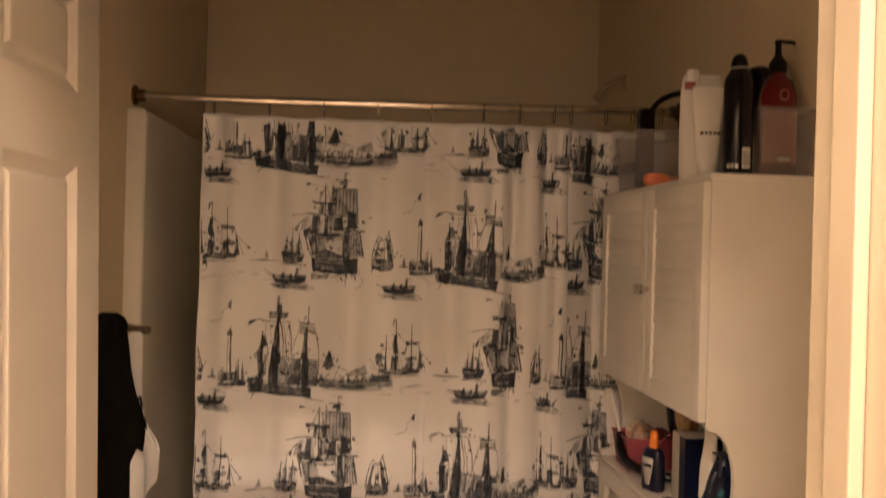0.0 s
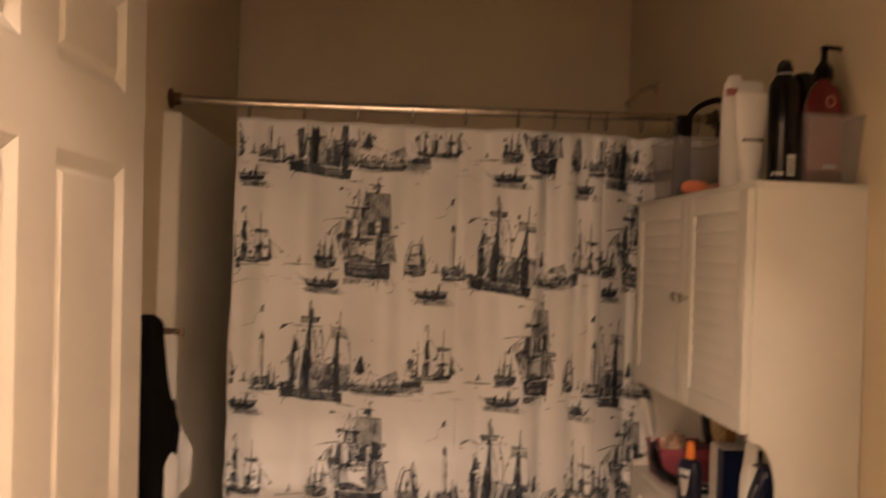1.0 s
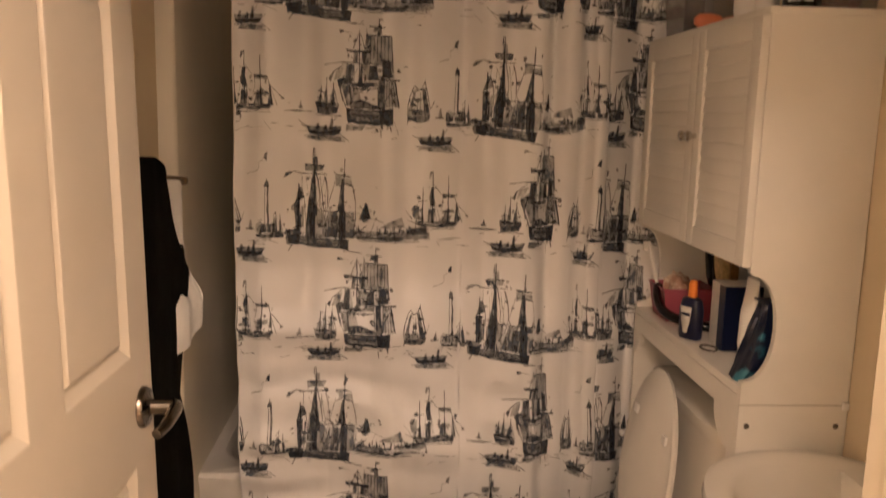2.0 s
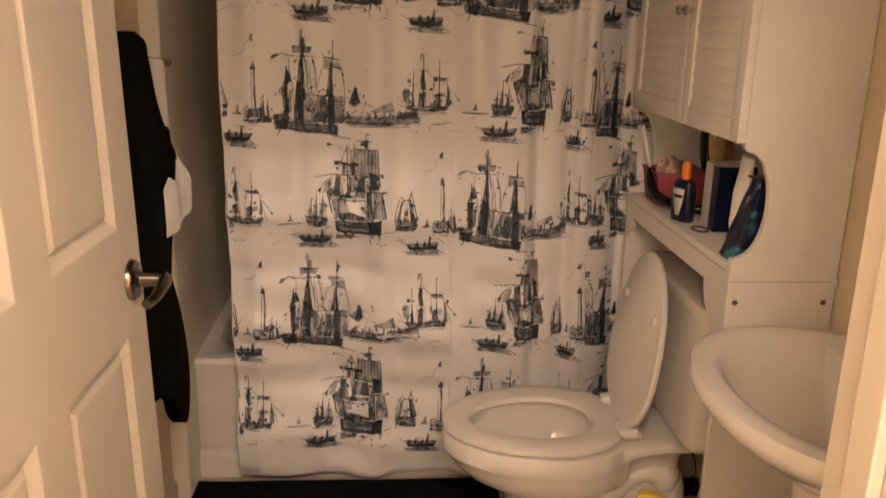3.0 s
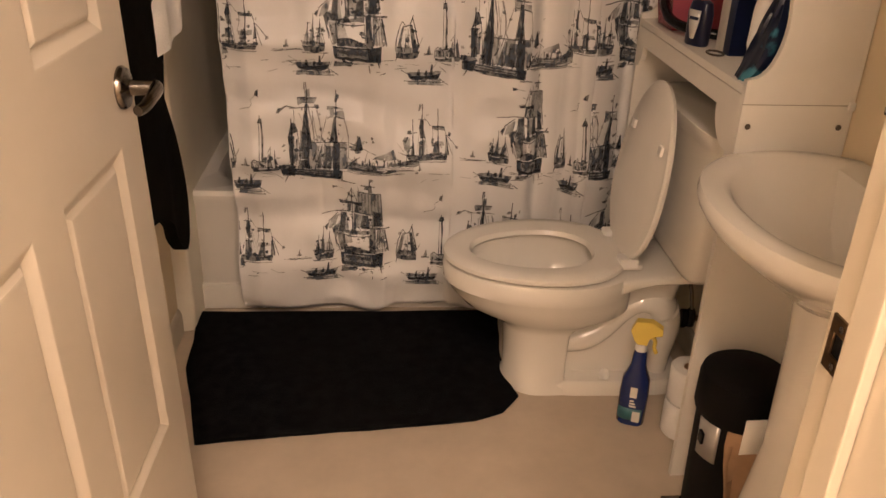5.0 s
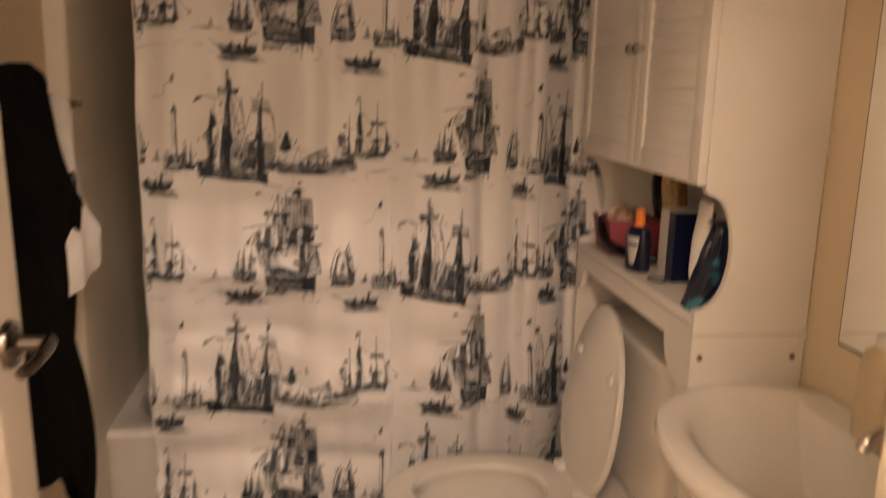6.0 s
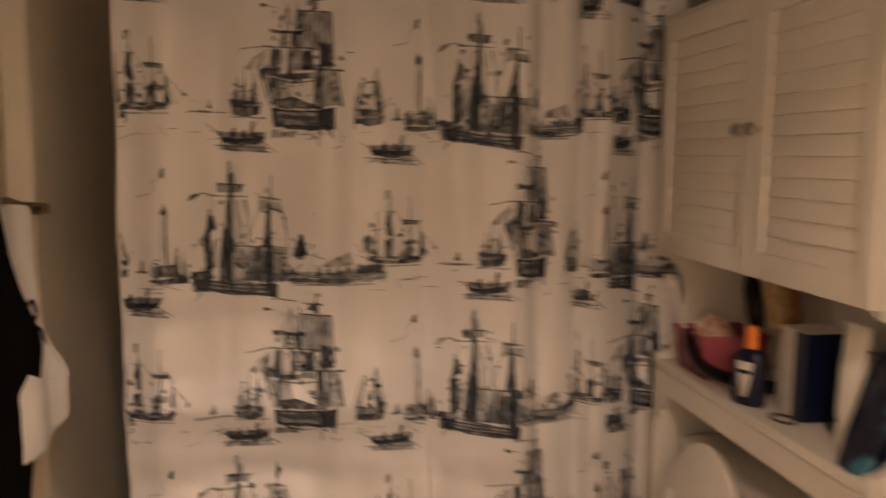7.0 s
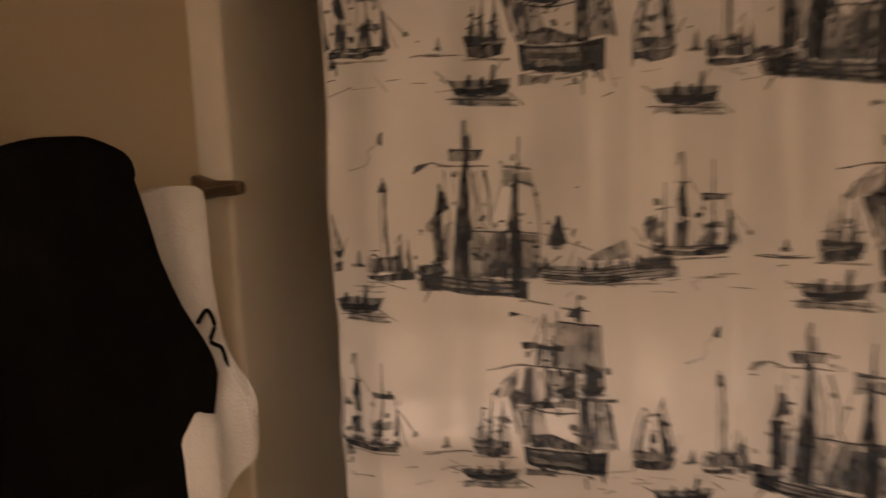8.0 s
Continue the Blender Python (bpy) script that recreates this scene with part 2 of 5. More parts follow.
# ---- doorway ----
structure("jamb_right", box(JR, DY0 - 0.004, 0, JR + 0.018, DY1 + 0.004, DH, 0.002), M_TRIM, "cream painted door jamb")
structure("jamb_left", box(JL - 0.018, DY0 - 0.004, 0, JL, DY1 + 0.004, DH, 0.002), M_TRIM, "cream painted door jamb")
structure("jamb_head", box(JL - 0.018, DY0 - 0.004, DH, JR + 0.018, DY1 + 0.004, DH + 0.018, 0.002), M_TRIM, "cream painted door head")


def casing(name, pts, y, out):
    """A moulded strip round the doorway; pts: inner edge, outer edge in x."""
    xi, xo = pts
    w = xo - xi
    prof = [(0, 0), (0, 0.008), (0.12, 0.012), (0.3, 0.012), (0.45, 0.017), (0.85, 0.019), (1, 0.014), (1, 0)]
    bm = loft([[Vector((xi + w * a, y + out * d, z)) for a, d in prof] for z in (0, DH + 0.06)])
    return structure(name, bm, M_TRIM, "cream moulded door casing")


casing("casing_hall_right", (JR + 0.006, JR + 0.066), DY0 - 0.002, -1)
casing("casing_hall_left", (JL - 0.006, JL - 0.066), DY0 - 0.002, -1)
casing("casing_bath_right", (JR + 0.022, JR + 0.066), DY1, 1)

structure("door_stop", box(JR - 0.012, 0.360, 0, JR - 0.0005, 0.394, DH - 0.001, 0.002), M_TRIM, "cream painted door stop")

# strike plate in the jamb
plate = thing("strike_plate", (JR, 0.412, 1.005), "aged brass strike plate let into the door jamb", "strike plate")
bm = bmesh.new()
for z0, z1 in ((-0.030, -0.012), (0.012, 0.030)):
    box(-0.003, -0.014, z0, 0.002, 0.020, z1, 0.0006, bm, 1)
box(-0.003, -0.014, -0.012, 0.002, -0.007, 0.012, 0.0006, bm, 1)
box(-0.003, 0.011, -0.012, 0.002, 0.020, 0.012, 0.0006, bm, 1)
part("plate", bm, M_BRASSY, plate)
plate.scale = (0.9, 0.85, 0.85)
for z in (-0.021, 0.021):
    part("screw", turn(lathe([(0.004, 0), (0.004, 0.001), (0.002, 0.0018)], n=10), pose(-0.003, 0, z, 0, -90, 0)), M_NICKEL, plate)
# no hole is cut; a black sheet gives the shade inside it
part("latch_hole_shade", box(-0.0012, -0.0068, -0.0118, -0.0004, 0.0108, 0.0118), M_BLACKP, plate, "black sheet standing in for the shade inside the latch hole")

# the open door: local x along its width from the hinge, y its thickness, z up
DW = 0.725
door = thing("door_1", (-0.3065, 0.445, 0), "cream six-panel interior door standing wide open", "door")
door.matrix_world = pose(-0.3065, 0.445, 0, 0, -1.1, 0) @ Matrix.Rotation(math.atan2(1.0, 0.02), 4, "Z")
door["kind"] = "structure"


def door_leaf():
    """A slab whose room side carries six sunk panels with raised fields."""
    bm = bmesh.new()
    xs = [0, 0.088, 0.302, 0.394, 0.636, DW]
    zs = [0.008, 0.412, 0.945, 1.117, 1.668, 1.772, 1.92, 2.03]
    panels = [(i, j) for i in (1, 3) for j in (1, 3, 5)]
    steps = [(0.0, 0.0), (0.003, 0.0005), (0.020, 0.0100), (0.023, 0.0105), (0.030, 0.0048), (0.034, 0.0042)]
    for face, sgn in ((0.0, 1), (0.035, -1)):
        for i in range(5):
            for j in range(7):
                x0, x1, z0, z1 = xs[i], xs[i + 1], zs[j], zs[j + 1]
                if (i, j) not in panels:
                    bm.faces.new([bm.verts.new((x, face, z)) for x, z in ((x0, z0), (x1, z0), (x1, z1), (x0, z1))])
                    continue
                rings = [[bm.verts.new((x, face + sgn * d, z)) for x, z in ((x0 + o, z0 + o), (x1 - o, z0 + o), (x1 - o, z1 - o), (x0 + o, z1 - o))] for o, d in steps]
                for a, b in zip(rings, rings[1:]):
                    for k in range(4):
                        bm.faces.new((a[k], a[(k + 1) % 4], b[(k + 1) % 4], b[k]))
                bm.faces.new(rings[-1])
    for a, b in (((0, zs[0]), (DW, zs[0])), ((DW, zs[0]), (DW, zs[-1])), ((DW, zs[-1]), (0, zs[-1])), ((0, zs[-1]), (0, zs[0]))):
        bm.faces.new([bm.verts.new(p) for p in ((a[0], 0, a[1]), (b[0], 0, b[1]), (b[0], 0.035, b[1]), (a[0], 0.035, a[1]))])
    bmesh.ops.remove_doubles(bm, verts=bm.verts, dist=0.0002)
    return bm


part("leaf", door_leaf(), M_DOOR, door, smooth=False)
hz, hx = 1.026, DW - 0.05
handle = part("rose", turn(lathe([(0.0335, 0), (0.0335, 0.004), (0.030, 0.009), (0.017, 0.012), (0.0125, 0.016), (0.0115, 0.042), (0.0115, 0.05)]), pose(hx, 0, hz, 90, 0, 0)), M_NICKEL, door, "dark nickel round rose with neck")
lever = spline([(hx + 0.004, -0.05, hz), (hx - 0.012, -0.056, hz), (hx - 0.05, -0.057, hz - 0.004), (hx - 0.072, -0.055, hz - 0.008), (hx - 0.092, -0.050, hz - 0.010)], 6)
part("lever", tube(lever, 0.0105, 12, taper=[1.1 - 0.35 * i / len(lever) for i in range(len(lever))]), M_NICKEL, handle, "polished nickel lever")
part("back_rose", turn(lathe([(0.0335, 0), (0.0335, 0.004), (0.030, 0.009), (0.012, 0.016), (0.012, 0.05), (0.02, 0.055), (0.02, 0.07)]), pose(hx, 0.035, hz, -90, 0, 0)), M_NICKEL, door)
part("latch", box(DW - 0.001, 0.006, hz - 0.028, DW + 0.0015, 0.03, hz + 0.028), M_BRASSY, door)
for z in (0.25, 1.02, 1.8):
    part("hinge", tube([(-0.004, -0.004, z - 0.045), (-0.004, -0.004, z + 0.045)], 0.006), M_NICKEL, door)


def skirting(name, x0, y0, x1, y1, axis, sgn):
    prof = [(0, 0), (0.012, 0), (0.012, 0.06), (0.009, 0.075), (0.004, 0.083), (0, 0.085)]
    if axis == "x":
        rings = [[Vector((x0 + sgn * d, y, z)) for d, z in prof] for y in (y0, y1)]
    else:
        rings = [[Vector((x, y0 + sgn * d, z)) for d, z in prof] for x in (x0, x1)]
    return structure(name, loft(rings), M_TRIM, "cream painted baseboard")


skirting("baseboard_west", XL, DY1, XL, 2.063, "x", 1)
skirting("baseboard_east", XR, 1.30, XR, 1.385, "x", -1)
skirting("baseboard_behind_toilet", XR, 1.402, XR, 2.16, "x", -1)
skirting("baseboard_by_door", XR, DY1, XR, 1.30, "x", -1)

# ---- tub ----
TY = 2.215
tub = thing("bathtub", (0.23, TY, 0), "white enamel alcove bathtub with a plain apron", "bathtub")


def tub_shell():
    x0, x1, y0, y1, h = XA - 0.03 - 0.23, XR - 0.002 - 0.23, 0, YB - 0.002 - TY, 0.41
    cx, cy, wx, wy = (x0 + x1) / 2, (y0 + y1) / 2, (x1 - x0) / 2, (y1 - y0) / 2

    def ring(z, inx, iny, p):
        return circ(cx, cy, z, wx - inx, wy - iny, 64, p)
    return loft([ring(0.0, 0.0, 0.02, 40), ring(0.035, 0, 0.02, 40), ring(0.06, 0.0, 0.008, 40), ring(h - 0.045, 0.0, 0.006, 40), ring(h - 0.03, 0.0, -0.004, 40),
                 ring(h - 0.012, 0, -0.006, 40), ring(h, 0.0, 0.006, 36), ring(h, 0.07, 0.07, 8), ring(h - 0.02, 0.085, 0.085, 6),
                 ring(0.14, 0.15, 0.13, 5), ring(0.09, 0.22, 0.18, 4)])


part("shell", tub_shell(), M_TUB, tub)
part("skirt_ledge", box(XA - 0.02 - 0.23, -0.008, 0.001, XR - 0.004 - 0.23, 0.030, 0.088, 0.006), M_TUB, tub)

# shower arm on the far side wall
arm = thing("shower_arm_set", (XR, 2.70, 2.176), "nickel shower arm and head high on the alcove wall", "shower head")
part("flange", turn(lathe([(0.03, 0), (0.028, 0.006), (0.012, 0.014)]), pose(0, 0, 0, 0, -90, 0)), M_TARN, arm)
part("arm", tube(spline([(-0.005, 0, 0), (-0.03, 0, 0.002), (-0.075, 0, -0.022), (-0.10, 0, -0.055)]), 0.009), M_TARN, arm)
part("head", turn(lathe([(0.011, 0), (0.014, -0.006), (0.014, -0.02), (0.010, -0.024)]), pose(-0.098, 0, -0.050, 0, 35, 0)), M_TARN, arm)

# ---- curtain and rod ----
ROD_Z = 1.95
rod = thing("shower_rod", (XL, 2.165, ROD_Z), "chrome shower curtain rod across the tub alcove", "curtain rod")


def rod_y(x):
    return 2.165


part("pole", tube([(0.0, -0.04, 0.004), (0.2, -0.01, 0.007), (0.5, 0, 0.011), (1.56, 0, 0.026)], 0.0125, 20), M_ROD, rod)
part("flange", turn(lathe([(0.028, 0), (0.028, 0.006), (0.018, 0.012), (0.017, 0.03)]), pose(0, -0.04, 0.004, 0, 90, 0)), M_BRASSY, rod)
part("flange", turn(lathe([(0.028, 0), (0.028, 0.006), (0.018, 0.012), (0.017, 0.03)]), pose(1.564, 0, 0.026, 0, -90, 0)), M_NICKEL, rod)

U0, U1, CZ0, CZ1 = -0.364, 1.43, 0.035, 1.922
U_KNOTS = [-0.40, 0.278, 0.421, 0.511, 0.624, 0.683, 0.792, 0.83, 0.96, 1.052, 1.165, 1.44]
X_KNOTS = [-0.40, 0.263, 0.400, 0.490, 0.545, 0.600, 0.652, 0.690, 0.692, 0.780, 0.835, 0.985]


FOLD = [[random.Random(17 * i + 131 * j).uniform(-1, 1) for i in range(24)] for j in range(24)]


def crease(u, z):
    """Flat facets between the packing folds, and finer wrinkles low on the free side."""
    y = 0.0
    for pu, pz, amp in ((0.13, 0.21, 0.014), (0.15, 0.065, 0.0235 * max(0.0, min(0.8, 1.45 - z)) * max(0.4, 1 - abs(u) * 0.9))):
        a, b = (u + 0.62) / pu % 23, (z + 0.04 * math.sin(u * 4)) / pz % 23
        i, j = int(a), int(b)
        f, g = a - i, b - j
        y += amp * ((FOLD[j][i] * (1 - f) + FOLD[j][i + 1] * f) * (1 - g) + (FOLD[j + 1][i] * (1 - f) + FOLD[j + 1][i + 1] * f) * g)
    return y


def cloth(u, z):
    """The place of the cloth that lies u along its width and at height z."""
    h = (z - CZ0) / (CZ1 - CZ0)
    x = float(np.interp(u, U_KNOTS, X_KNOTS))
    low = 1 - h
    tri = lambda v, p: abs(((v / p) % 1) * 2 - 1) * 2 - 1
    y = rod_y(x) * h + (2.150 - 0.03 * x) * low + 0.010
    crisp = min(1.0, max(0.25, (1.25 - z) / 0.3))
    free = 1.0 if u < 0.3 else 0.4
    y += (0.0050 + 0.0085 * crisp) * tri(u + 0.10, 0.39) + free * ((0.0030 + 0.0160 * crisp) * tri(z + 0.02 + 0.010 * math.sin(u * 3), 0.36) + 0.0032 * crisp * tri(z + 0.03 * math.sin(u * 5), 0.115))
    y += crease(u, z)
    y += 0.012 * h * math.cos(2 * math.pi * (u + 0.02) / 0.152) * (0.35 + 0.65 * h ** 3)
    y += 0.010 * math.sin(u * 7.1 + 0.8) + 0.004 * math.sin(u * 17 + z * 3)
    for c, w, d in ((0.585, 0.045, 0.014), (0.735, 0.040, 0.012), (1.11, 0.05, 0.02), (1.3, 0.07, 0.02)):
        y += d * math.exp(-((u - c) / w) ** 2) * (0.7 + 0.3 * h)
    # one deep pleat, its near lip lapping over
    y += 0.045 * math.exp(-((u - 0.90) / 0.042) ** 2) - 0.016 * math.exp(-((u - 0.80) / 0.03) ** 2)
    y += 0.0035 * math.sin(2 * math.pi * u / 0.118 + 0.6) * math.sin(2 * math.pi * u / 0.47)
    if x > 0.70:
        y += 0.03 * min(1, (x - 0.70) / 0.08)
    y += 0.0012 * math.sin(z * 90 + 4 * u) * low * math.exp(-((u + 0.2) / 0.25) ** 2)
    y += 0.0045 * low * noise.noise(Vector((u * 5, z * 13, 0.3))) + 0.003 * noise.noise(Vector((u * 9 + 3, z * 5, 1.7)))
    sag = 0.004 * (math.cos(2 * math.pi * (u + 0.02) / 0.152) - 1) * h ** 14
    hem = (-0.022 * math.exp(-((u - 0.05) / 0.06) ** 2) + 0.008 * math.sin(u * 9)) * low ** 6
    return Vector((x + 0.006 * math.sin(z * 4) * low, y, z + sag + hem))


curtain = thing("shower_curtain", (0.2, 2.2, 0), "white shower curtain printed with blue-grey sailing ships", "shower curtain")
NU, NZ = 360, 150
rows = [[cloth(U0 + (U1 - U0) * i / NU, CZ0 + (CZ1 - CZ0) * j / NZ) - Vector((0.2, 2.2, 0)) for i in range(NU + 1)] for j in range(NZ + 1)]
part("cloth", loft(rows, close=False, cap0=False, cap1=False), M_CURT, curtain, solid=0.0012)
class Ink:
    """Pen strokes and washes of one tone, laid on the cloth."""
    def __init__(self):
        self.verts, self.faces = [], []

    def quad(self, pts):
        n = len(self.verts)
        self.verts += pts
        self.faces.append(tuple(range(n, n + len(pts))))

    def line(self, x0, z0, x1, z1, w, w2=None, bow=0.0):
        """A stroke of the pen, a little crooked; w: its width in metres."""
        w2 = w if w2 is None else w2
        length = math.hypot(x1 - x0, z1 - z0)
        n = max(1, int(length / 0.014) + (1 if bow else 0))
        nx, nz = -(z1 - z0) / (length + 1e-9), (x1 - x0) / (length + 1e-9)
        pts = []
        for k in range(n + 1):
            t = k / n
            off = bow * 4 * t * (1 - t) * length + (random.uniform(-0.0008, 0.0008) if 0 < k < n else 0)
            half = (w + (w2 - w) * t) / 2 * random.uniform(0.8, 1.2)
            cx, cz = x0 + (x1 - x0) * t + nx * off, z0 + (z1 - z0) * t + nz * off
            pts.append(((cx + nx * half, cz + nz * half), (cx - nx * half, cz - nz * half)))
        for a, b in zip(pts, pts[1:]):
            self.quad([a[0], b[0], b[1], a[1]])

    def area(self, bottom, top, n=6):
        """A filled patch between two edges, each from left to right: lists of points."""
        def along(edge, t):
            f = t * (len(edge) - 1)
            i = min(int(f), len(edge) - 2)
            f -= i
            return (edge[i][0] + (edge[i + 1][0] - edge[i][0]) * f, edge[i][1] + (edge[i + 1][1] - edge[i][1]) * f)
        lo, hi = [along(bottom, k / n) for k in range(n + 1)], [along(top, k / n) for k in range(n + 1)]
        rough = min(0.0024, 0.12 * math.hypot(lo[-1][0] - lo[0][0], lo[-1][1] - lo[0][1]))
        lo = [(a + random.uniform(-rough, rough), b + random.uniform(-rough, rough)) for a, b in lo]
        hi = [(a + random.uniform(-rough, rough), b + random.uniform(-rough, rough)) for a, b in hi]
        high = max(h[1] - l[1] for l, h in zip(lo, hi))
        m = max(1, int(high / 0.02))
        for k in range(n):
            for j in range(m):
                c = lambda q, t: (lo[q][0] + (hi[q][0] - lo[q][0]) * t, lo[q][1] + (hi[q][1] - lo[q][1]) * t)
                self.quad([c(k, j / m), c(k + 1, j / m), c(k + 1, (j + 1) / m), c(k, (j + 1) / m)])


dark, midt, wash = Ink(), Ink(), Ink()
R = random.uniform












def pen(x, z):
    """Drawing tools for one motif: points in millimetres from its foot."""
    def at(pts):
        return [(x + a / 1000, z + b / 1000) for a, b in pts]

    def fill(ink, bottom, top, n=4):
        ink.area(at(bottom), at(top), n)

    def stroke(ink, a, b, c, d, w=1.8, w2=None, bow=0.0):
        ink.line(x + a / 1000, z + b / 1000, x + c / 1000, z + d / 1000, w * 0.00135, None if w2 is None else w2 * 0.00135, bow)
    return fill, stroke


def scumble(x, z, n, a0, a1, b0, b1):
    """Small ragged patches of tone that break up a drawing."""
    for k in range(n):
        a, b, w, h = x + R(a0, a1) / 1000, z + R(b0, b1) / 1000, R(0.004, 0.012), R(0.003, 0.012)
        lean = R(-0.4, 0.4) * h
        random.choice((wash, wash, midt, midt, dark)).area([(a, b), (a + w * 0.6, b - h * R(0, 0.3)), (a + w, b + h * R(0, 0.3))], [(a + lean, b + h * R(0.6, 1)), (a + w * 0.5 + lean, b + h), (a + w + lean, b + h * R(0.6, 1))], 2)


def ketch(x, z):
    """The large two-master with brailed sails."""
    fill, stroke = pen(x, z - 0.004)
    # hull: dark keel, paler strake, heavy bow
    fill(midt, [(-88, 18), (-40, 10), (20, 4), (80, -4)], [(-90, 36), (-40, 34), (20, 28), (86, 20)], 8)
    fill(dark, [(-84, 14), (-40, 6), (20, 0), (80, -7)], [(-88, 22), (-40, 15), (20, 8), (84, 4)], 8)
    fill(dark, [(-94, 12), (-62, 8)], [(-98, 34), (-52, 44)], 4)
    fill(midt, [(-98, 30), (-50, 38)], [(-92, 52), (-62, 56)], 3)
    fill(dark, [(60, -2), (84, -7)], [(58, 22), (86, 22)], 3)
    stroke(dark, -90, 38, 86, 21, 2.6, 2.0, -0.03)
    stroke(wash, -60, 25, 70, 12, 4.0, 3.0, -0.03)
    stroke(dark, -80, 10, -90, -8, 3.0, 1.2)
    # fore staysails
    fill(dark, [(-70, 50), (-54, 54)], [(-74, 132), (-56, 134)], 4)
    fill(dark, [(-73, 130), (-44, 146)], [(-61, 176), (-52, 172)], 3)
    stroke(dark, -61, 186, -62, 50, 2.4, 3.0)
    fill(midt, [(-58, 60), (-46, 62)], [(-52, 120), (-46, 124)], 2)
    stroke(midt, -46, 150, -38, 52, 1.6)
    # main mast with furled canvas
    stroke(dark, -14, 286, -16, 30, 2.2, 5.0)
    fill(dark, [(-36, 96), (-6, 92)], [(-18, 222), (-12, 222)], 4)
    fill(midt, [(-40, 34), (-22, 34)], [(-36, 100), (-12, 96)], 3)
    fill(wash, [(-46, 34), (28, 32)], [(-34, 150), (14, 96)], 4)
    fill(wash, [(30, 30), (100, 28)], [(36, 96), (100, 92)], 4)
    fill(dark, [(-27, 36), (-14, 34)], [(-30, 98), (-10, 96)], 3)
    stroke(midt, -12, 220, 0, 116, 3.0, 1.4, 0.05)
    fill(midt, [(-40, 222), (8, 222)], [(-44, 238), (14, 238)], 4)
    fill(wash, [(-20, 240), (-4, 240)], [(-21, 262), (-6, 264)], 2)
    stroke(midt, -20, 262, -18, 286, 3.2, 2.0)
    stroke(dark, -42, 239, 14, 237, 2.6, 1.8)
    stroke(midt, -64, 214, 22, 212, 2.2, 1.8)
    fill(midt, [(-103, 202), (-92, 206)], [(-98, 216), (-70, 222)], 3)
    stroke(midt, -72, 220, -48, 214, 2.2, 1.4)
    stroke(midt, -52, 208, -60, 150, 1.4, 1.0, 0.06)
    stroke(midt, 14, 206, 24, 124, 3.2, 2.0, 0.05)
    stroke(midt, 24, 124, 32, 108, 2.2)
    stroke(wash, 2, 204, 12, 110, 1.6)
    # mizzen
    stroke(dark, 72, 258, 64, 20, 2.0, 5.0)
    fill(dark, [(50, 104), (75, 104)], [(65, 198), (69, 198)], 4)
    fill(dark, [(56, 16), (76, 16)], [(56, 106), (77, 106)], 4)
    stroke(wash, 63, 104, 48, 26, 3.0, 2.4)
    stroke(wash, 72, 100, 72, 26, 2.0)
    stroke(dark, 62, 104, 44, 24, 1.8)
    stroke(midt, 45, 211, 92, 205, 4.4, 2.6)
    fill(wash, [(46, 180), (66, 186)], [(46, 208), (68, 207)], 3)
    stroke(midt, 70, 186, 98, 180, 3.2, 1.8)
    fill(wash, [(72, 184), (96, 178)], [(72, 200), (92, 200)], 2)
    stroke(midt, 96, 180, 106, 84, 2.8, 2.0, 0.04)
    stroke(midt, 106, 84, 98, 30, 2.2)
    fill(midt, [(72, 90), (102, 86)], [(72, 104), (102, 102)], 3)
    fill(midt, [(24, 32), (50, 30)], [(30, 106), (52, 108)], 4)
    fill(wash, [(8, 34), (26, 32)], [(20, 86), (28, 104)], 3)
    stroke(dark, -10, 108, 104, 104, 2.0, 1.6)
    stroke(midt, 44, 190, 14, 84, 1.4, 1.2)
    stroke(midt, 26, 104, 8, 44, 1.4)
    stroke(dark, -2, 60, 8, 82, 3.4, 1.6)
    for k in range(9):
        stroke(dark if k % 2 else midt, -48 + 13 * k + R(-2, 2), 30, -47 + 13 * k, R(38, 52), 2.6, 1.6)
    for k in range(6):
        stroke(wash, R(-44, 20), R(180, 210), R(-56, 40), R(40, 60), 1.0)
    for k in range(16):
        a, b = R(-80, 90), R(34, 130)
        stroke(dark if k % 3 == 0 else midt, a, b, a + R(-8, 8), b + R(-18, 18), R(1.0, 2.4), 0.8, R(-0.2, 0.2))
    stroke(wash, 70, -10, 126, -14, 3.0, 1.4)
    stroke(midt, 80, -8, 122, -15, 1.4)
    stroke(midt, 104, 66, 128, 44, 1.4)


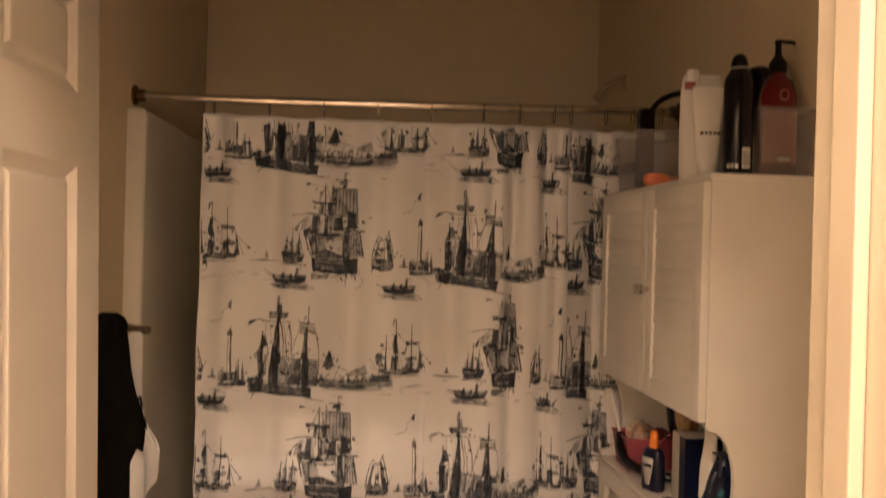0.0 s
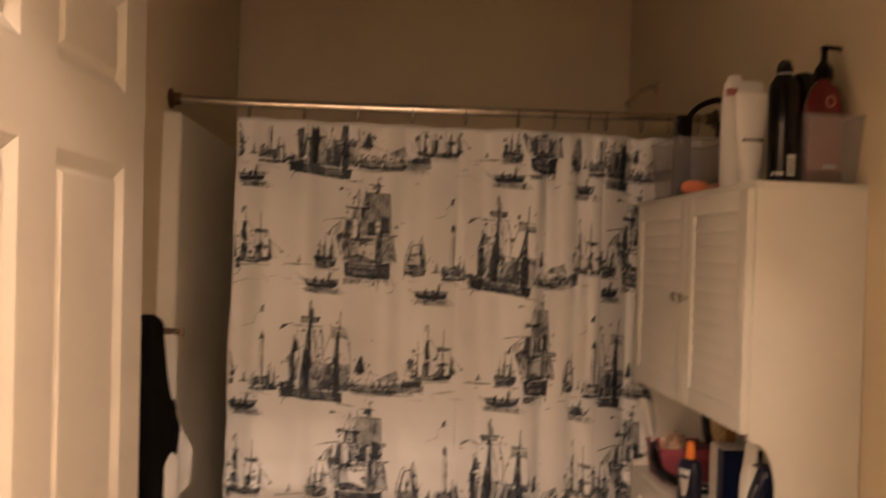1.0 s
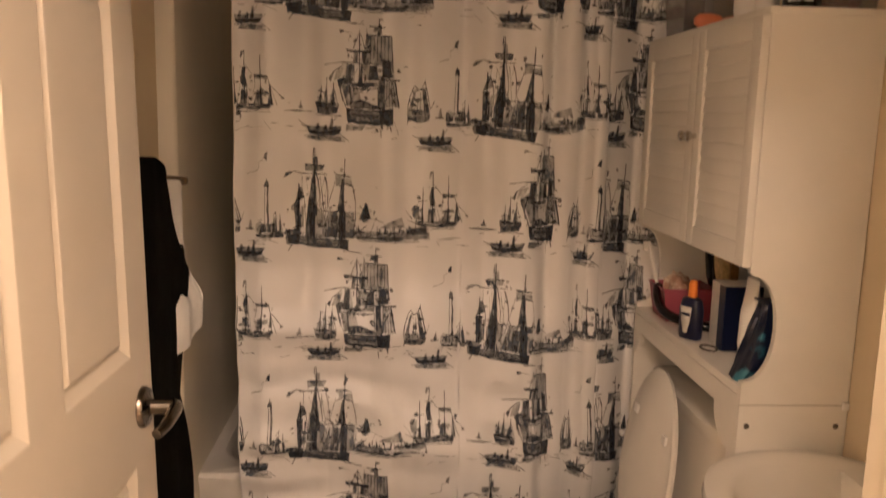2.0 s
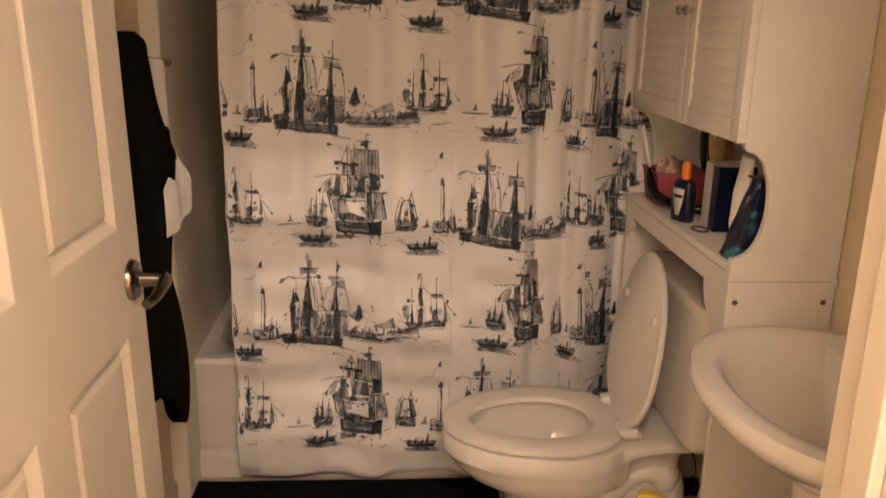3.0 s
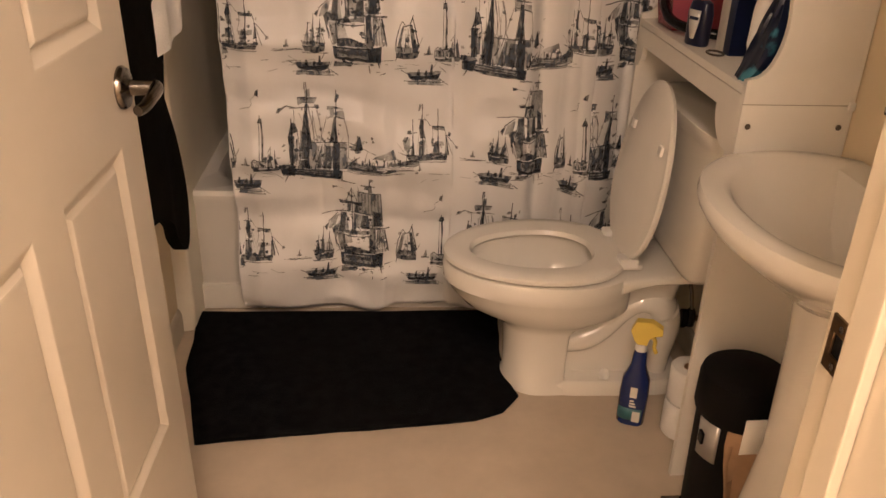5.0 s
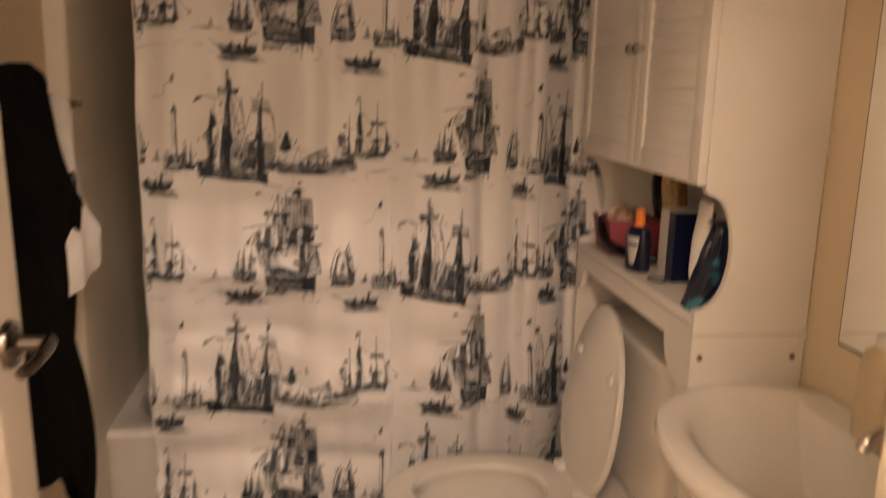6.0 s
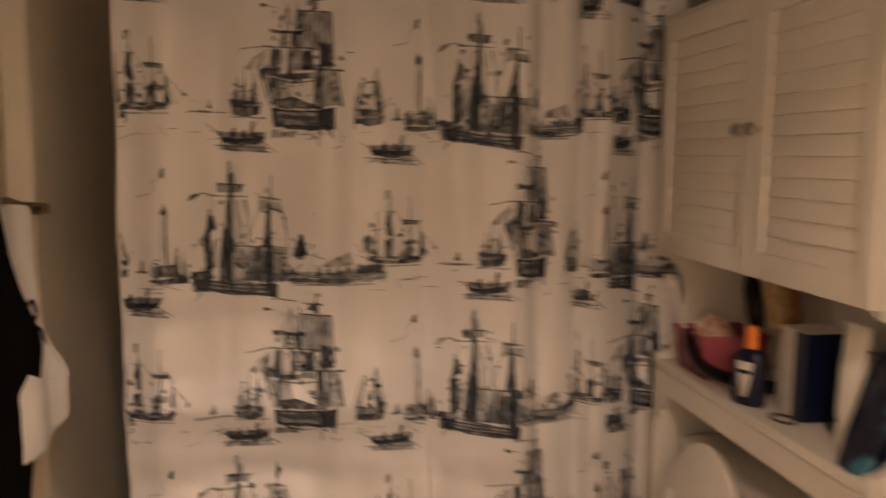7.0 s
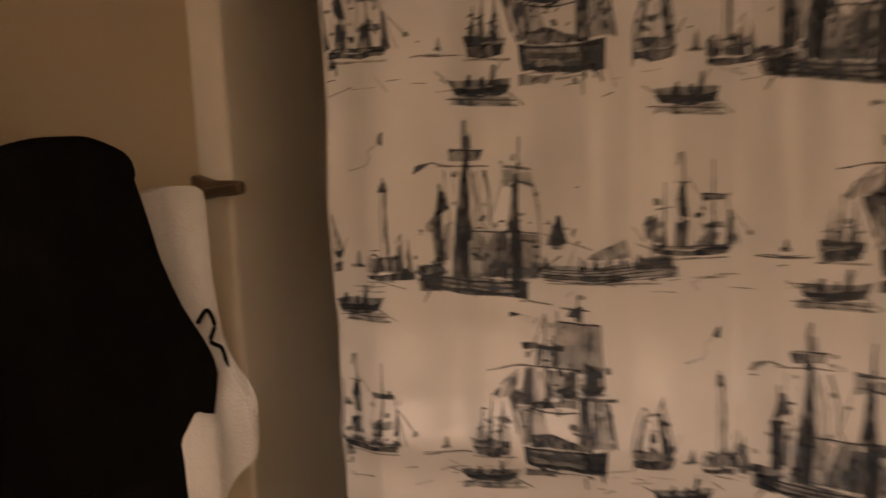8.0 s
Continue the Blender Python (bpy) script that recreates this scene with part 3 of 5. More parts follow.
def galleon(x, z):
    """The tall warship under sail."""
    fill, stroke = pen(x, z)
    # hull with a paler gun strake
    fill(midt, [(-64, 4), (-20, -1), (30, -4), (66, -2)], [(-66, 42), (-30, 36), (30, 36), (68, 42)], 8)
    fill(dark, [(-62, 1), (-20, -4), (30, -7), (64, -5)], [(-65, 11), (-20, 6), (30, 4), (66, 7)], 8)
    fill(dark, [(34, 2), (66, 0)], [(30, 36), (69, 44)], 4)
    fill(dark, [(-66, 10), (-56, 8)], [(-68, 42), (-58, 40)], 2)
    stroke(wash, -52, 25, 28, 20, 8.0, 7.0, -0.02)
    stroke(dark, -66, 38, 68, 36, 3.4, 3.0, -0.02)
    stroke(wash, 36, 28, 46, 12, 4.0)
    for k in range(7):
        stroke(dark, -54 + 13 * k, 14, -50 + 13 * k, 15, 2.2)
    # waist in shadow and the pale course over it
    fill(dark, [(-58, 40), (-10, 40), (34, 40)], [(-56, 58), (-20, 64), (22, 50)], 6)
    fill(midt, [(-64, 44), (-50, 56)], [(-82, 104), (-54, 104)], 3)
    stroke(dark, -56, 100, 24, 98, 2.4, 2.0, -0.06)
    fill(midt, [(-70, 106), (-50, 104)], [(-78, 126), (-52, 122)], 3)
    fill(midt, [(-52, 102), (-30, 100), (24, 104)], [(-50, 112), (-30, 110), (24, 116)], 6)
    fill(dark, [(-38, 102), (-14, 100)], [(-34, 116), (-20, 116)], 3)
    fill(wash, [(-56, 56), (-24, 58)], [(-60, 100), (-34, 100)], 3)
    fill(wash, [(-78, 104), (-40, 106)], [(-64, 160), (-46, 164)], 3)
    # fore mast and topsails
    stroke(dark, -30, 256, -29, 102, 2.0, 3.4)
    fill(midt, [(-70, 118), (-54, 122)], [(-66, 164), (-50, 164)], 2)
    fill(midt, [(-4, 122), (24, 122)], [(2, 160), (20, 160)], 3)
    fill(wash, [(-18, 118), (24, 122)], [(-20, 162), (20, 160)], 3)
    fill(dark, [(-28, 116), (-19, 116)], [(-26, 162), (-20, 162)], 2)
    stroke(dark, -82, 168, 26, 164, 2.6, 2.0)
    stroke(midt, -128, 160, -80, 168, 1.8, 2.2)
    fill(midt, [(-48, 168), (-36, 168)], [(-44, 200), (-32, 202)], 2)
    fill(midt, [(-24, 168), (-12, 168)], [(-24, 200), (-8, 200)], 2)
    fill(dark, [(-66, 194), (-30, 194), (2, 190)], [(-70, 206), (-30, 201), (6, 204)], 4)
    stroke(midt, -48, 206, -32, 248, 2.6, 1.4)
    stroke(midt, -14, 206, -28, 248, 1.6)
    fill(dark, [(-88, 248), (-76, 252)], [(-89, 258), (-74, 255)], 2)
    stroke(wash, -74, 253, -52, 248, 1.4)
    # the great square topsail
    fill(wash, [(-20, 166), (62, 156)], [(-12, 242), (60, 238)], 6)
    fill(midt, [(34, 122), (66, 126)], [(34, 180), (62, 172)], 4)
    fill(dark, [(36, 128), (62, 130)], [(38, 176), (56, 168)], 4)
    for k in range(7):
        stroke(midt, -8 + 10 * k, 238, -8 + 10 * k, R(164, 182), R(1.2, 2.2), 1.0)
    stroke(dark, -12, 243, 60, 240, 2.4, 2.6)
    stroke(dark, 60, 240, 66, 140, 1.8, 2.4)
    fill(dark, [(20, 244), (34, 244)], [(22, 270), (32, 270)], 2)
    stroke(dark, 26, 268, 26, 290, 2.4, 1.6)
    stroke(dark, -2, 267, 44, 264, 2.4, 1.8)
    fill(midt, [(8, 252), (22, 254)], [(12, 264), (24, 266)], 2)
    fill(midt, [(27, 280), (38, 284)], [(27, 290), (35, 290)], 2)
    stroke(midt, -8, 244, -10, 262, 2.4, 1.4)
    stroke(dark, -2, 122, 86, 120, 5.4, 3.4)
    stroke(wash, 6, 128, 70, 130, 4.4, 3.0)
    # lower main mast, shrouds and the torn edge of the course
    fill(dark, [(26, 40), (46, 40)], [(28, 120), (44, 120)], 3)
    fill(wash, [(44, 44), (84, 46)], [(46, 118), (72, 118)], 4)
    stroke(dark, 72, 116, 84, 44, 2.4, 2.0)
    stroke(dark, 44, 60, 66, 98, 1.8)
    for k in range(5):
        stroke(midt, 70 - 5 * k, 116, 84 - 9 * k, 44, 1.2)
    stroke(wash, 24, 98, 25, 44, 2.2)
    # jibs
    fill(dark, [(-118, 122), (-110, 112)], [(-112, 130), (-102, 140)], 2)
    stroke(dark, -106, 138, -76, 162, 2.0, 1.4)
    fill(dark, [(-94, 118), (-84, 78)], [(-88, 122), (-72, 134)], 3)
    fill(wash, [(-104, 116), (-84, 124)], [(-98, 142), (-74, 156)], 3)
    stroke(dark, -84, 90, -78, 60, 2.2, 1.6)
    stroke(midt, -68, 44, -84, 92, 2.4, 1.8)
    for k in range(14):
        a, b = R(-70, 70), R(40, 165)
        stroke(dark if k % 2 else midt, a, b, a + R(-14, 14), b + R(-16, 16), R(1.0, 2.6), 0.8, R(-0.2, 0.2))
    for k in range(8):
        a, b = R(-66, 10), R(165, 240)
        stroke(midt, a, b, a + R(-10, 10), b + R(-14, 14), R(1.0, 2.0), 0.8, R(-0.2, 0.2))
    # broken reflection
    fill(midt, [(-68, -22), (-20, -20)], [(-66, -6), (-10, -8)], 4)
    stroke(wash, -10, -14, 40, -10, 3.0, 1.6)
    stroke(dark, 60, -6, 64, -22, 3.0, 2.0)
    stroke(midt, 34, -16, 36, -40, 3.4, 2.0)
    stroke(midt, 64, -44, 80, -38, 1.8)


def brig(x, z):
    """A slender trader with a brailed fore course and a gaff aft."""
    fill, stroke = pen(x - 0.008, z)
    fill(dark, [(-56, 0), (0, -4), (58, -2)], [(-60, 10), (0, 6), (62, 10)], 6)
    fill(midt, [(-58, 6), (60, 6)], [(-60, 15), (62, 14)], 5)
    stroke(midt, -58, 8, -86, 18, 2.0, 1.2)
    stroke(wash, -70, 20, -90, 44, 1.6)
    fill(wash, [(-66, 24), (-52, 20)], [(-72, 46), (-50, 60)], 2)
    fill(midt, [(-72, 48), (-62, 44)], [(-66, 60), (-54, 62)], 2)
    stroke(dark, -41, 10, -41, 112, 2.8, 1.4)
    fill(dark, [(-47, 12), (-36, 12)], [(-43, 46), (-40, 46)], 2)
    stroke(midt, -54, 70, -28, 74, 1.8)
    stroke(dark, -13, 10, -13, 158, 3.4, 1.6)
    fill(dark, [(-18, 60), (-4, 58)], [(-24, 86), (-10, 84)], 2)
    fill(dark, [(-24, 84), (-9, 84)], [(-17, 112), (-8, 110)], 2)
    fill(midt, [(-26, 12), (-6, 12)], [(-24, 50), (-6, 52)], 3)
    fill(midt, [(-25, 136), (-20, 138)], [(-22, 156), (-14, 156)], 2)
    stroke(midt, -26, 112, -2, 110, 1.8)
    stroke(midt, -9, 118, 12, 92, 1.2)
    stroke(dark, 34, 10, 34, 144, 3.0, 1.4)
    fill(midt, [(14, 10), (40, 10)], [(26, 50), (36, 52)], 3)
    fill(midt, [(20, 82), (52, 80)], [(16, 92), (54, 90)], 3)
    stroke(dark, 16, 92, 54, 89, 2.2, 1.6)
    fill(wash, [(14, 36), (54, 38)], [(16, 46), (52, 48)], 3)
    stroke(midt, 17, 90, 12, 44, 1.4, 1.0, 0.08)
    stroke(midt, 53, 88, 60, 62, 1.6)
    stroke(dark, 58, 66, 66, 10, 2.2, 2.6)
    fill(midt, [(52, 12), (68, 12)], [(56, 52), (61, 62)], 2)
    stroke(midt, 60, 66, 92, 32, 1.8, 1.4)
    stroke(midt, 60, 60, 78, 10, 1.6)
    fill(midt, [(88, 26), (98, 28)], [(88, 34), (96, 34)], 1)
    for k in range(4):
        stroke(wash, -13, R(90, 130), R(-40, 20), 12, 1.0)
    stroke(wash, -50, -8, 60, -8, 3.0, 2.0)


def sloop(x, z, s=1.0):
    """A small boat: grey sails round pale gaps."""
    fill, stroke = pen(x, z)
    if s < 0.6:
        fill(midt, [(-22 * s, 0), (22 * s, 0)], [(-24 * s, 18 * s), (24 * s, 18 * s)], 2)
        fill(midt, [(-14 * s, 14 * s), (14 * s, 14 * s)], [(-4 * s, 60 * s), (3 * s, 72 * s)], 2)
        return
    fill(dark, [(-24 * s, 0), (0, -4 * s), (24 * s, 0)], [(-27 * s, 15 * s), (0, 13 * s), (27 * s, 15 * s)], 5)
    fill(midt, [(-26 * s, 12 * s), (26 * s, 12 * s)], [(-30 * s, 26 * s), (27 * s, 22 * s)], 4)
    for a, h, w in ((-16, 66, 9), (-3, 86, 7), (13, 74, 9)):
        stroke(dark, a * s, 16 * s, (a + 2) * s, h * s, 2.6, 1.4)
        fill(midt, [((a - w) * s, 18 * s), ((a - 1) * s, 18 * s)], [((a - w * 0.6) * s, h * s * 0.5), (a * s, h * s * 0.78)], 2)
        fill(wash, [(a * s, 18 * s), ((a + w) * s, 18 * s)], [(a * s, h * s * 0.7), ((a + w * 0.6) * s, h * s * 0.5)], 2)
        stroke(midt, (a - w) * s, h * s * 0.56, (a + w * 0.7) * s, h * s * 0.62, 1.6)
    stroke(midt, 26 * s, 18 * s, 14 * s, 66 * s, 1.4)
    stroke(wash, -30 * s, -4 * s, 34 * s, -6 * s, 2.6)


def smack(x, z):
    """A small sailing boat with two slack sails round a pale gap."""
    fill, stroke = pen(x, z - 0.006)
    fill(dark, [(-30, 0), (0, -4), (30, 0)], [(-33, 14), (0, 12), (34, 18)], 5)
    fill(midt, [(-32, 12), (32, 14)], [(-34, 30), (34, 30)], 4)
    fill(midt, [(-30, 28), (-18, 26)], [(-14, 84), (-6, 90)], 3)
    stroke(dark, -32, 30, -12, 98, 2.6, 1.6, 0.06)
    stroke(midt, -12, 98, -2, 86, 2.4)
    fill(dark, [(14, 28), (30, 30)], [(8, 88), (16, 92)], 3)
    stroke(dark, 10, 92, 19, 116, 2.0, 1.4)
    stroke(dark, 16, 112, 33, 34, 2.0, 2.4)
    stroke(midt, 34, 34, 44, 56, 1.4)
    stroke(midt, -4, 30, -2, 64, 2.2, 1.4)
    stroke(wash, 4, 28, 4, 80, 3.0, 2.0)
    stroke(midt, -8, 84, 12, 90, 2.6)
    stroke(dark, -30, 2, -33, -12, 2.2, 1.4)
    for k in range(6):
        a = R(-28, 28)
        stroke(dark, a, 16, a + R(-4, 4), R(26, 44), 1.6, 1.0)


def lighthouse(x, z):
    """A slim lighthouse over low houses with small craft beside it."""
    fill, stroke = pen(x, z)
    stroke(dark, 2.5, 26, 2.5, 138, 4.2, 3.4)
    stroke(midt, -7, 22, -5, 138, 1.6, 1.2)
    fill(dark, [(-9, 134), (7, 134)], [(-5, 150), (4, 150)], 3)
    stroke(dark, -1, 148, -1, 158, 2.4, 1.4)
    fill(wash, [(-30, 4), (24, 2)], [(-28, 28), (18, 30)], 4)
    stroke(midt, -30, 26, -22, 34, 2.2)
    stroke(midt, -22, 34, -10, 27, 2.2)
    stroke(midt, -10, 27, 10, 28, 1.8)
    stroke(midt, -31, 4, -30, 26, 2.0)
    for k in range(7):
        stroke(dark if k % 2 else midt, -26 + 7 * k + R(-2, 2), 6, -26 + 7 * k + R(-3, 3), R(12, 24), 2.2, 1.4)
    fill(dark, [(-30, -8), (10, -12), (44, -8)], [(-32, 0), (10, 0), (48, 2)], 5)
    fill(midt, [(12, 2), (30, 2)], [(18, 44), (24, 50)], 3)
    stroke(dark, 26, 2, 24, 62, 2.2, 1.2)
    stroke(midt, 16, 50, 26, 66, 1.6)
    fill(midt, [(34, 2), (46, 2)], [(33, 30), (37, 52)], 2)
    stroke(dark, 38, 2, 36, 56, 1.8, 1.0)
    fill(dark, [(46, -2), (66, 0)], [(48, 12), (64, 14)], 3)
    fill(midt, [(-54, 14), (-42, 14)], [(-50, 34), (-46, 42)], 2)
    stroke(midt, -62, 14, -36, 14, 4.0, 3.0)
    stroke(wash, -10, -14, 30, -26, 1.6)


def barge(x, z):
    """A long low barge crowded with small figures, drawn in pale tone."""
    wash.area([(x - 0.118, z - 0.004), (x, z - 0.010), (x + 0.112, z + 0.002)], [(x - 0.110, z + 0.016), (x, z + 0.016), (x + 0.106, z + 0.034)], 10)
    midt.area([(x - 0.10, z - 0.006), (x + 0.02, z - 0.010)], [(x - 0.10, z + 0.002), (x + 0.04, z + 0.001)], 8)
    midt.area([(x + 0.05, z + 0.012), (x + 0.108, z + 0.016)], [(x + 0.06, z + 0.030), (x + 0.104, z + 0.036)], 4)
    for k in range(5):
        (dark if k == 0 else midt).line(x - 0.118 + R(0, 0.02), z + 0.005 * k - 0.008, x + 0.112 - R(0, 0.03), z + 0.001 + 0.0052 * k, 0.0018, bow=-0.03)
    for k in range(26):
        px = x + R(-0.10, 0.06)
        (dark if k % 3 else midt).line(px, z + 0.012, px + R(-0.004, 0.004), z + R(0.020, 0.034), 0.0034, 0.0022)
    dark.line(x - 0.118, z - 0.004, x - 0.07, z + 0.034, 0.0026)
    dark.line(x + 0.070, z + 0.012, x + 0.074, z + 0.058, 0.0024)
    midt.line(x - 0.06, z + 0.012, x - 0.046, z + 0.050, 0.0016)
    for k in range(5):
        midt.line(x + R(-0.11, 0.05), z - 0.014 + R(-0.004, 0.003), x + R(-0.05, 0.11), z - 0.012 + R(-0.004, 0.006), 0.0016)


def rowboat(x, z):
    dark.area([(x - 0.036, z - 0.002), (x, z - 0.006), (x + 0.040, z - 0.002)], [(x - 0.046, z + 0.010), (x, z + 0.009), (x + 0.048, z + 0.014)], 6)
    midt.area([(x - 0.040, z), (x + 0.044, z)], [(x - 0.050, z + 0.021), (x + 0.052, z + 0.023)], 6)
    wash.area([(x - 0.05, z - 0.016), (x + 0.05, z - 0.018)], [(x - 0.046, z - 0.004), (x + 0.05, z - 0.004)], 6)
    for dx, h in ((-0.018, 0.030), (0.020, 0.044), (0.004, 0.026)):
        dark.line(x + dx, z + 0.012, x + dx + 0.003, z + h, 0.010, 0.005)
    midt.line(x + 0.014, z + 0.012, x + 0.036, z + 0.048, 0.0016)
    dark.line(x - 0.046, z + 0.014, x - 0.066, z + 0.026, 0.0020)
    midt.line(x + 0.04, z + 0.004, x + 0.072, z - 0.020, 0.0022)
    midt.line(x - 0.058, z - 0.006, x + 0.058, z - 0.012, 0.0020)
    wash.line(x - 0.02, z - 0.016, x + 0.06, z - 0.020, 0.0040)


def streamer(x, z):
    dark.area([(x - 0.007, z), (x + 0.004, z - 0.006)], [(x - 0.002, z + 0.012), (x + 0.006, z + 0.018)], 2)
    midt.line(x, z, x - 0.02, z - 0.014, 0.0013)
    midt.line(x - 0.02, z - 0.014, x - 0.022, z - 0.036, 0.0013, bow=0.2)
    midt.line(x - 0.022, z - 0.036, x - 0.052, z - 0.044, 0.0017)


def flock(x, z):
    for k in range(10):
        midt.line(x + R(-0.05, 0.05), z + R(-0.002, 0.002), x + R(-0.05, 0.05), z + R(-0.004, 0.004), 0.0012)


def water(u, z):
    """Broken lines of calm water and far shore under a whole row."""
    for q in range(34):
        x0 = u + R(-0.98, 0.1)
        ln = R(0.01, 0.05)
        random.choice((midt, midt, wash)).line(x0, z + R(-0.012, 0.045), x0 + ln, z + R(-0.012, 0.045) * 0.2 + R(-0.008, 0.035) * 0.8, R(0.0010, 0.0020)) if q < 8 else \
            wash.line(x0, z + 0.02 + 0.001 * (q % 30 - 15), x0 + ln, z + 0.021 + 0.001 * (q % 30 - 15) + R(-0.003, 0.003), R(0.0010, 0.0024))


PU, PV = 1.082, 0.322
for row in range(6):
    z = 1.763 - PV * row + 0.004
    for k in (-2, -1, 0, 1):
        u = (-0.03 if row % 2 == 0 else 0.511) + PU * k
        ketch(u - 0.09, z)
        scumble(u - 0.09, z, 34, -92, 100, 18, 130)
        scumble(u - 0.09, z, 12, -60, 96, 130, 236)
        scumble(u - 0.490, z + 0.032, 34, -76, 80, 26, 170)
        scumble(u - 0.490, z + 0.032, 8, -66, 0, 170, 240)
        scumble(u - 0.490, z + 0.032, 6, -66, 60, -24, -6)
        scumble(u - 0.83, z + 0.066, 14, -62, 66, 6, 90)
        scumble(u - 0.61, z + 0.058, 9, -30, 26, 10, 60)
        scumble(u - 0.348, z + 0.044, 10, -32, 32, 12, 84)
        scumble(u - 0.238, z + 0.038, 14, -34, 50, -6, 36)
        scumble(u + 0.120, z + 0.030, 18, -116, 108, -8, 30)
        scumble(u + 0.02, z + 0.10, 6, -20, 70, -20, 20)
        brig(u - 0.822, z + 0.066)
        sloop(u - 0.61, z + 0.058, 1.15)
        galleon(u - 0.490, z + 0.032)
        rowboat(u - 0.62, z)
        smack(u - 0.348, z + 0.048)
        lighthouse(u - 0.238, z + 0.038)
        rowboat(u - 0.298, z - 0.024)
        barge(u + 0.120, z + 0.030)
        streamer(u - 0.243, z + 0.252)
        flock(u - 0.69, z + 0.062)
        sloop(u - 0.688, z + 0.070, 0.3)
        sloop(u + 0.045, z + 0.075, 0.4)
        for q in range(4):
            midt.area([(u + 0.03 + R(-0.01, 0.01), z + 0.08), (u + 0.06, z + 0.085)], [(u + 0.045, z + R(0.1, 0.13)), (u + 0.05, z + 0.125)], 2)
        midt.line(u + 0.02, z + 0.10, u + 0.10, z + 0.075, 0.002)
        wash.area([(u + 0.09, z + 0.06), (u + 0.16, z + 0.06)], [(u + 0.10, z + 0.07), (u + 0.15, z + 0.09)], 3)
        water(u, z)
        for q in range(7):
            x0, z0 = u + R(-0.95, 0.1), z + R(-0.02, 0.2)
            midt.line(x0, z0, x0 + R(0.004, 0.014), z0 + R(-0.002, 0.004), 0.0022)


def lay(ink, name, material, lift, label):
    """Drape the strokes over the cloth, just proud of it."""
    verts, faces, index = [], [], 0
    for f in ink.faces:
        pts = [ink.verts[i] for i in f]
        if min(p[0] for p in pts) < U0 + 0.002 or max(p[0] for p in pts) > 1.40 or min(p[1] for p in pts) < CZ0 + 0.004 or max(p[1] for p in pts) > CZ1 - 0.008:
            continue
        for p in pts:
            c = cloth(p[0], p[1])
            d = (cloth(p[0] + 0.004, p[1]) - cloth(p[0] - 0.004, p[1]))
            nrm = Vector((d.y, -d.x, 0)).normalized() if d.length > 1e-6 else Vector((0, -1, 0))
            verts.append(c + nrm * lift - Vector((0.2, 2.2, 0)))
        faces.append(tuple(range(index, index + len(pts))))
        index += len(pts)
    me = bpy.data.meshes.new(name)
    me.from_pydata(verts, [], faces)
    me.materials.append(material)
    ob = new(name, me)
    ob.parent = curtain
    ob["label"] = label
    ob["kind"] = "stuff"


lay(wash, "print_wash", M_WASH, 0.0019, "pale blue-grey wash of the printed ships")
lay(midt, "print_tone", M_INKM, 0.0024, "blue-grey tone of the printed ships")
lay(dark, "print_line", M_INK, 0.0029, "dark ink lines of the printed ships")
for k in range(12):
    u = U0 + 0.03 + k * (U1 - U0 - 0.06) / 11
    p = cloth(u, CZ1) - Vector((0.2, 2.2, 0))
    x = p.x
    y = rod_y(x + 0.2) - 2.2
    pts = [(x, y + 0.016 * math.sin(a), ROD_Z - 0.011 + 0.014 * (x + 0.75) + (0.026 + 0.004 * x) * math.cos(a)) for a in [2 * math.pi * q / 18 for q in range(19)]]
    part("ring", tube(pts, 0.0014, 6), M_NICKEL, curtain)

# ---- cabinet over the toilet ----
CX, CY0, CY1 = 0.79, 1.382, 2.118
cab = thing("over_toilet_cabinet", (CX, CY0, 0), "white over-the-toilet cabinet with louvred doors and open shelf", "cabinet")
CW, CD = CY1 - CY0, XR - CX - 0.003


def side_panel(y):
    """An upright with a round bite out of its front edge above the shelf."""
    out = [(0.0, 0.0), (0.0, 0.985)]
    for k in range(17):
        a = -math.pi / 2 + math.pi * k / 16
        out.append((0.006 + 0.056 * math.cos(a) ** 0.9 if 0 < k < 16 else 0.008, 1.095 + 0.108 * math.sin(a)))
    out += [(0.0, 1.21), (0.0, 1.706), (CD, 1.706), (CD, 0.0)]
    return loft([[Vector((x, y + d, z)) for x, z in out] for d in (0, 0.015)])


part("side_panel", side_panel(0), M_CAB, cab, smooth=False)
part("side_panel", side_panel(CW - 0.015), M_CAB, cab, smooth=False)
part("top_board", box(-0.006, -0.004, 1.7062, CD, CW + 0.003, 1.72, 0.003), M_CAB, cab)
part("bottom_board", box(0.002, 0.0155, 1.215, CD, CW - 0.0155, 1.232, 0.001), M_CAB, cab)
part("back_panel", box(CD - 0.008, 0.0155, 0.93, CD, CW - 0.0155, 1.7055), M_CAB, cab)
part("shelf", box(-0.0006, 0.0155, 0.955, CD - 0.009, CW - 0.0155, 0.973, 0.002), M_CAB, cab)


def apron():
    """The arched board under the shelf: a small hook at the far end, a wide curve at the near one."""
    out = [(0.0155, 0.953), (CW - 0.0155, 0.953), (CW - 0.0155, 0.846), (CW - 0.040, 0.846)]
    n = 10
    for k in range(n + 1):
        a = math.pi / 2 * k / n
        out.append((CW - 0.040 - 0.022 * math.sin(a), 0.862 + 0.044 * (1 - math.cos(a))))
    for k in range(n, -1, -1):
        a = math.pi / 2 * k / n
        out.append((0.047 + 0.080 * math.sin(a), 0.826 + 0.080 * (1 - math.cos(a))))
    out += [(0.047, 0.74), (0.0155, 0.74)]
    return loft([[Vector((x, y, z)) for y, z in out] for x in (0.0, 0.014)])


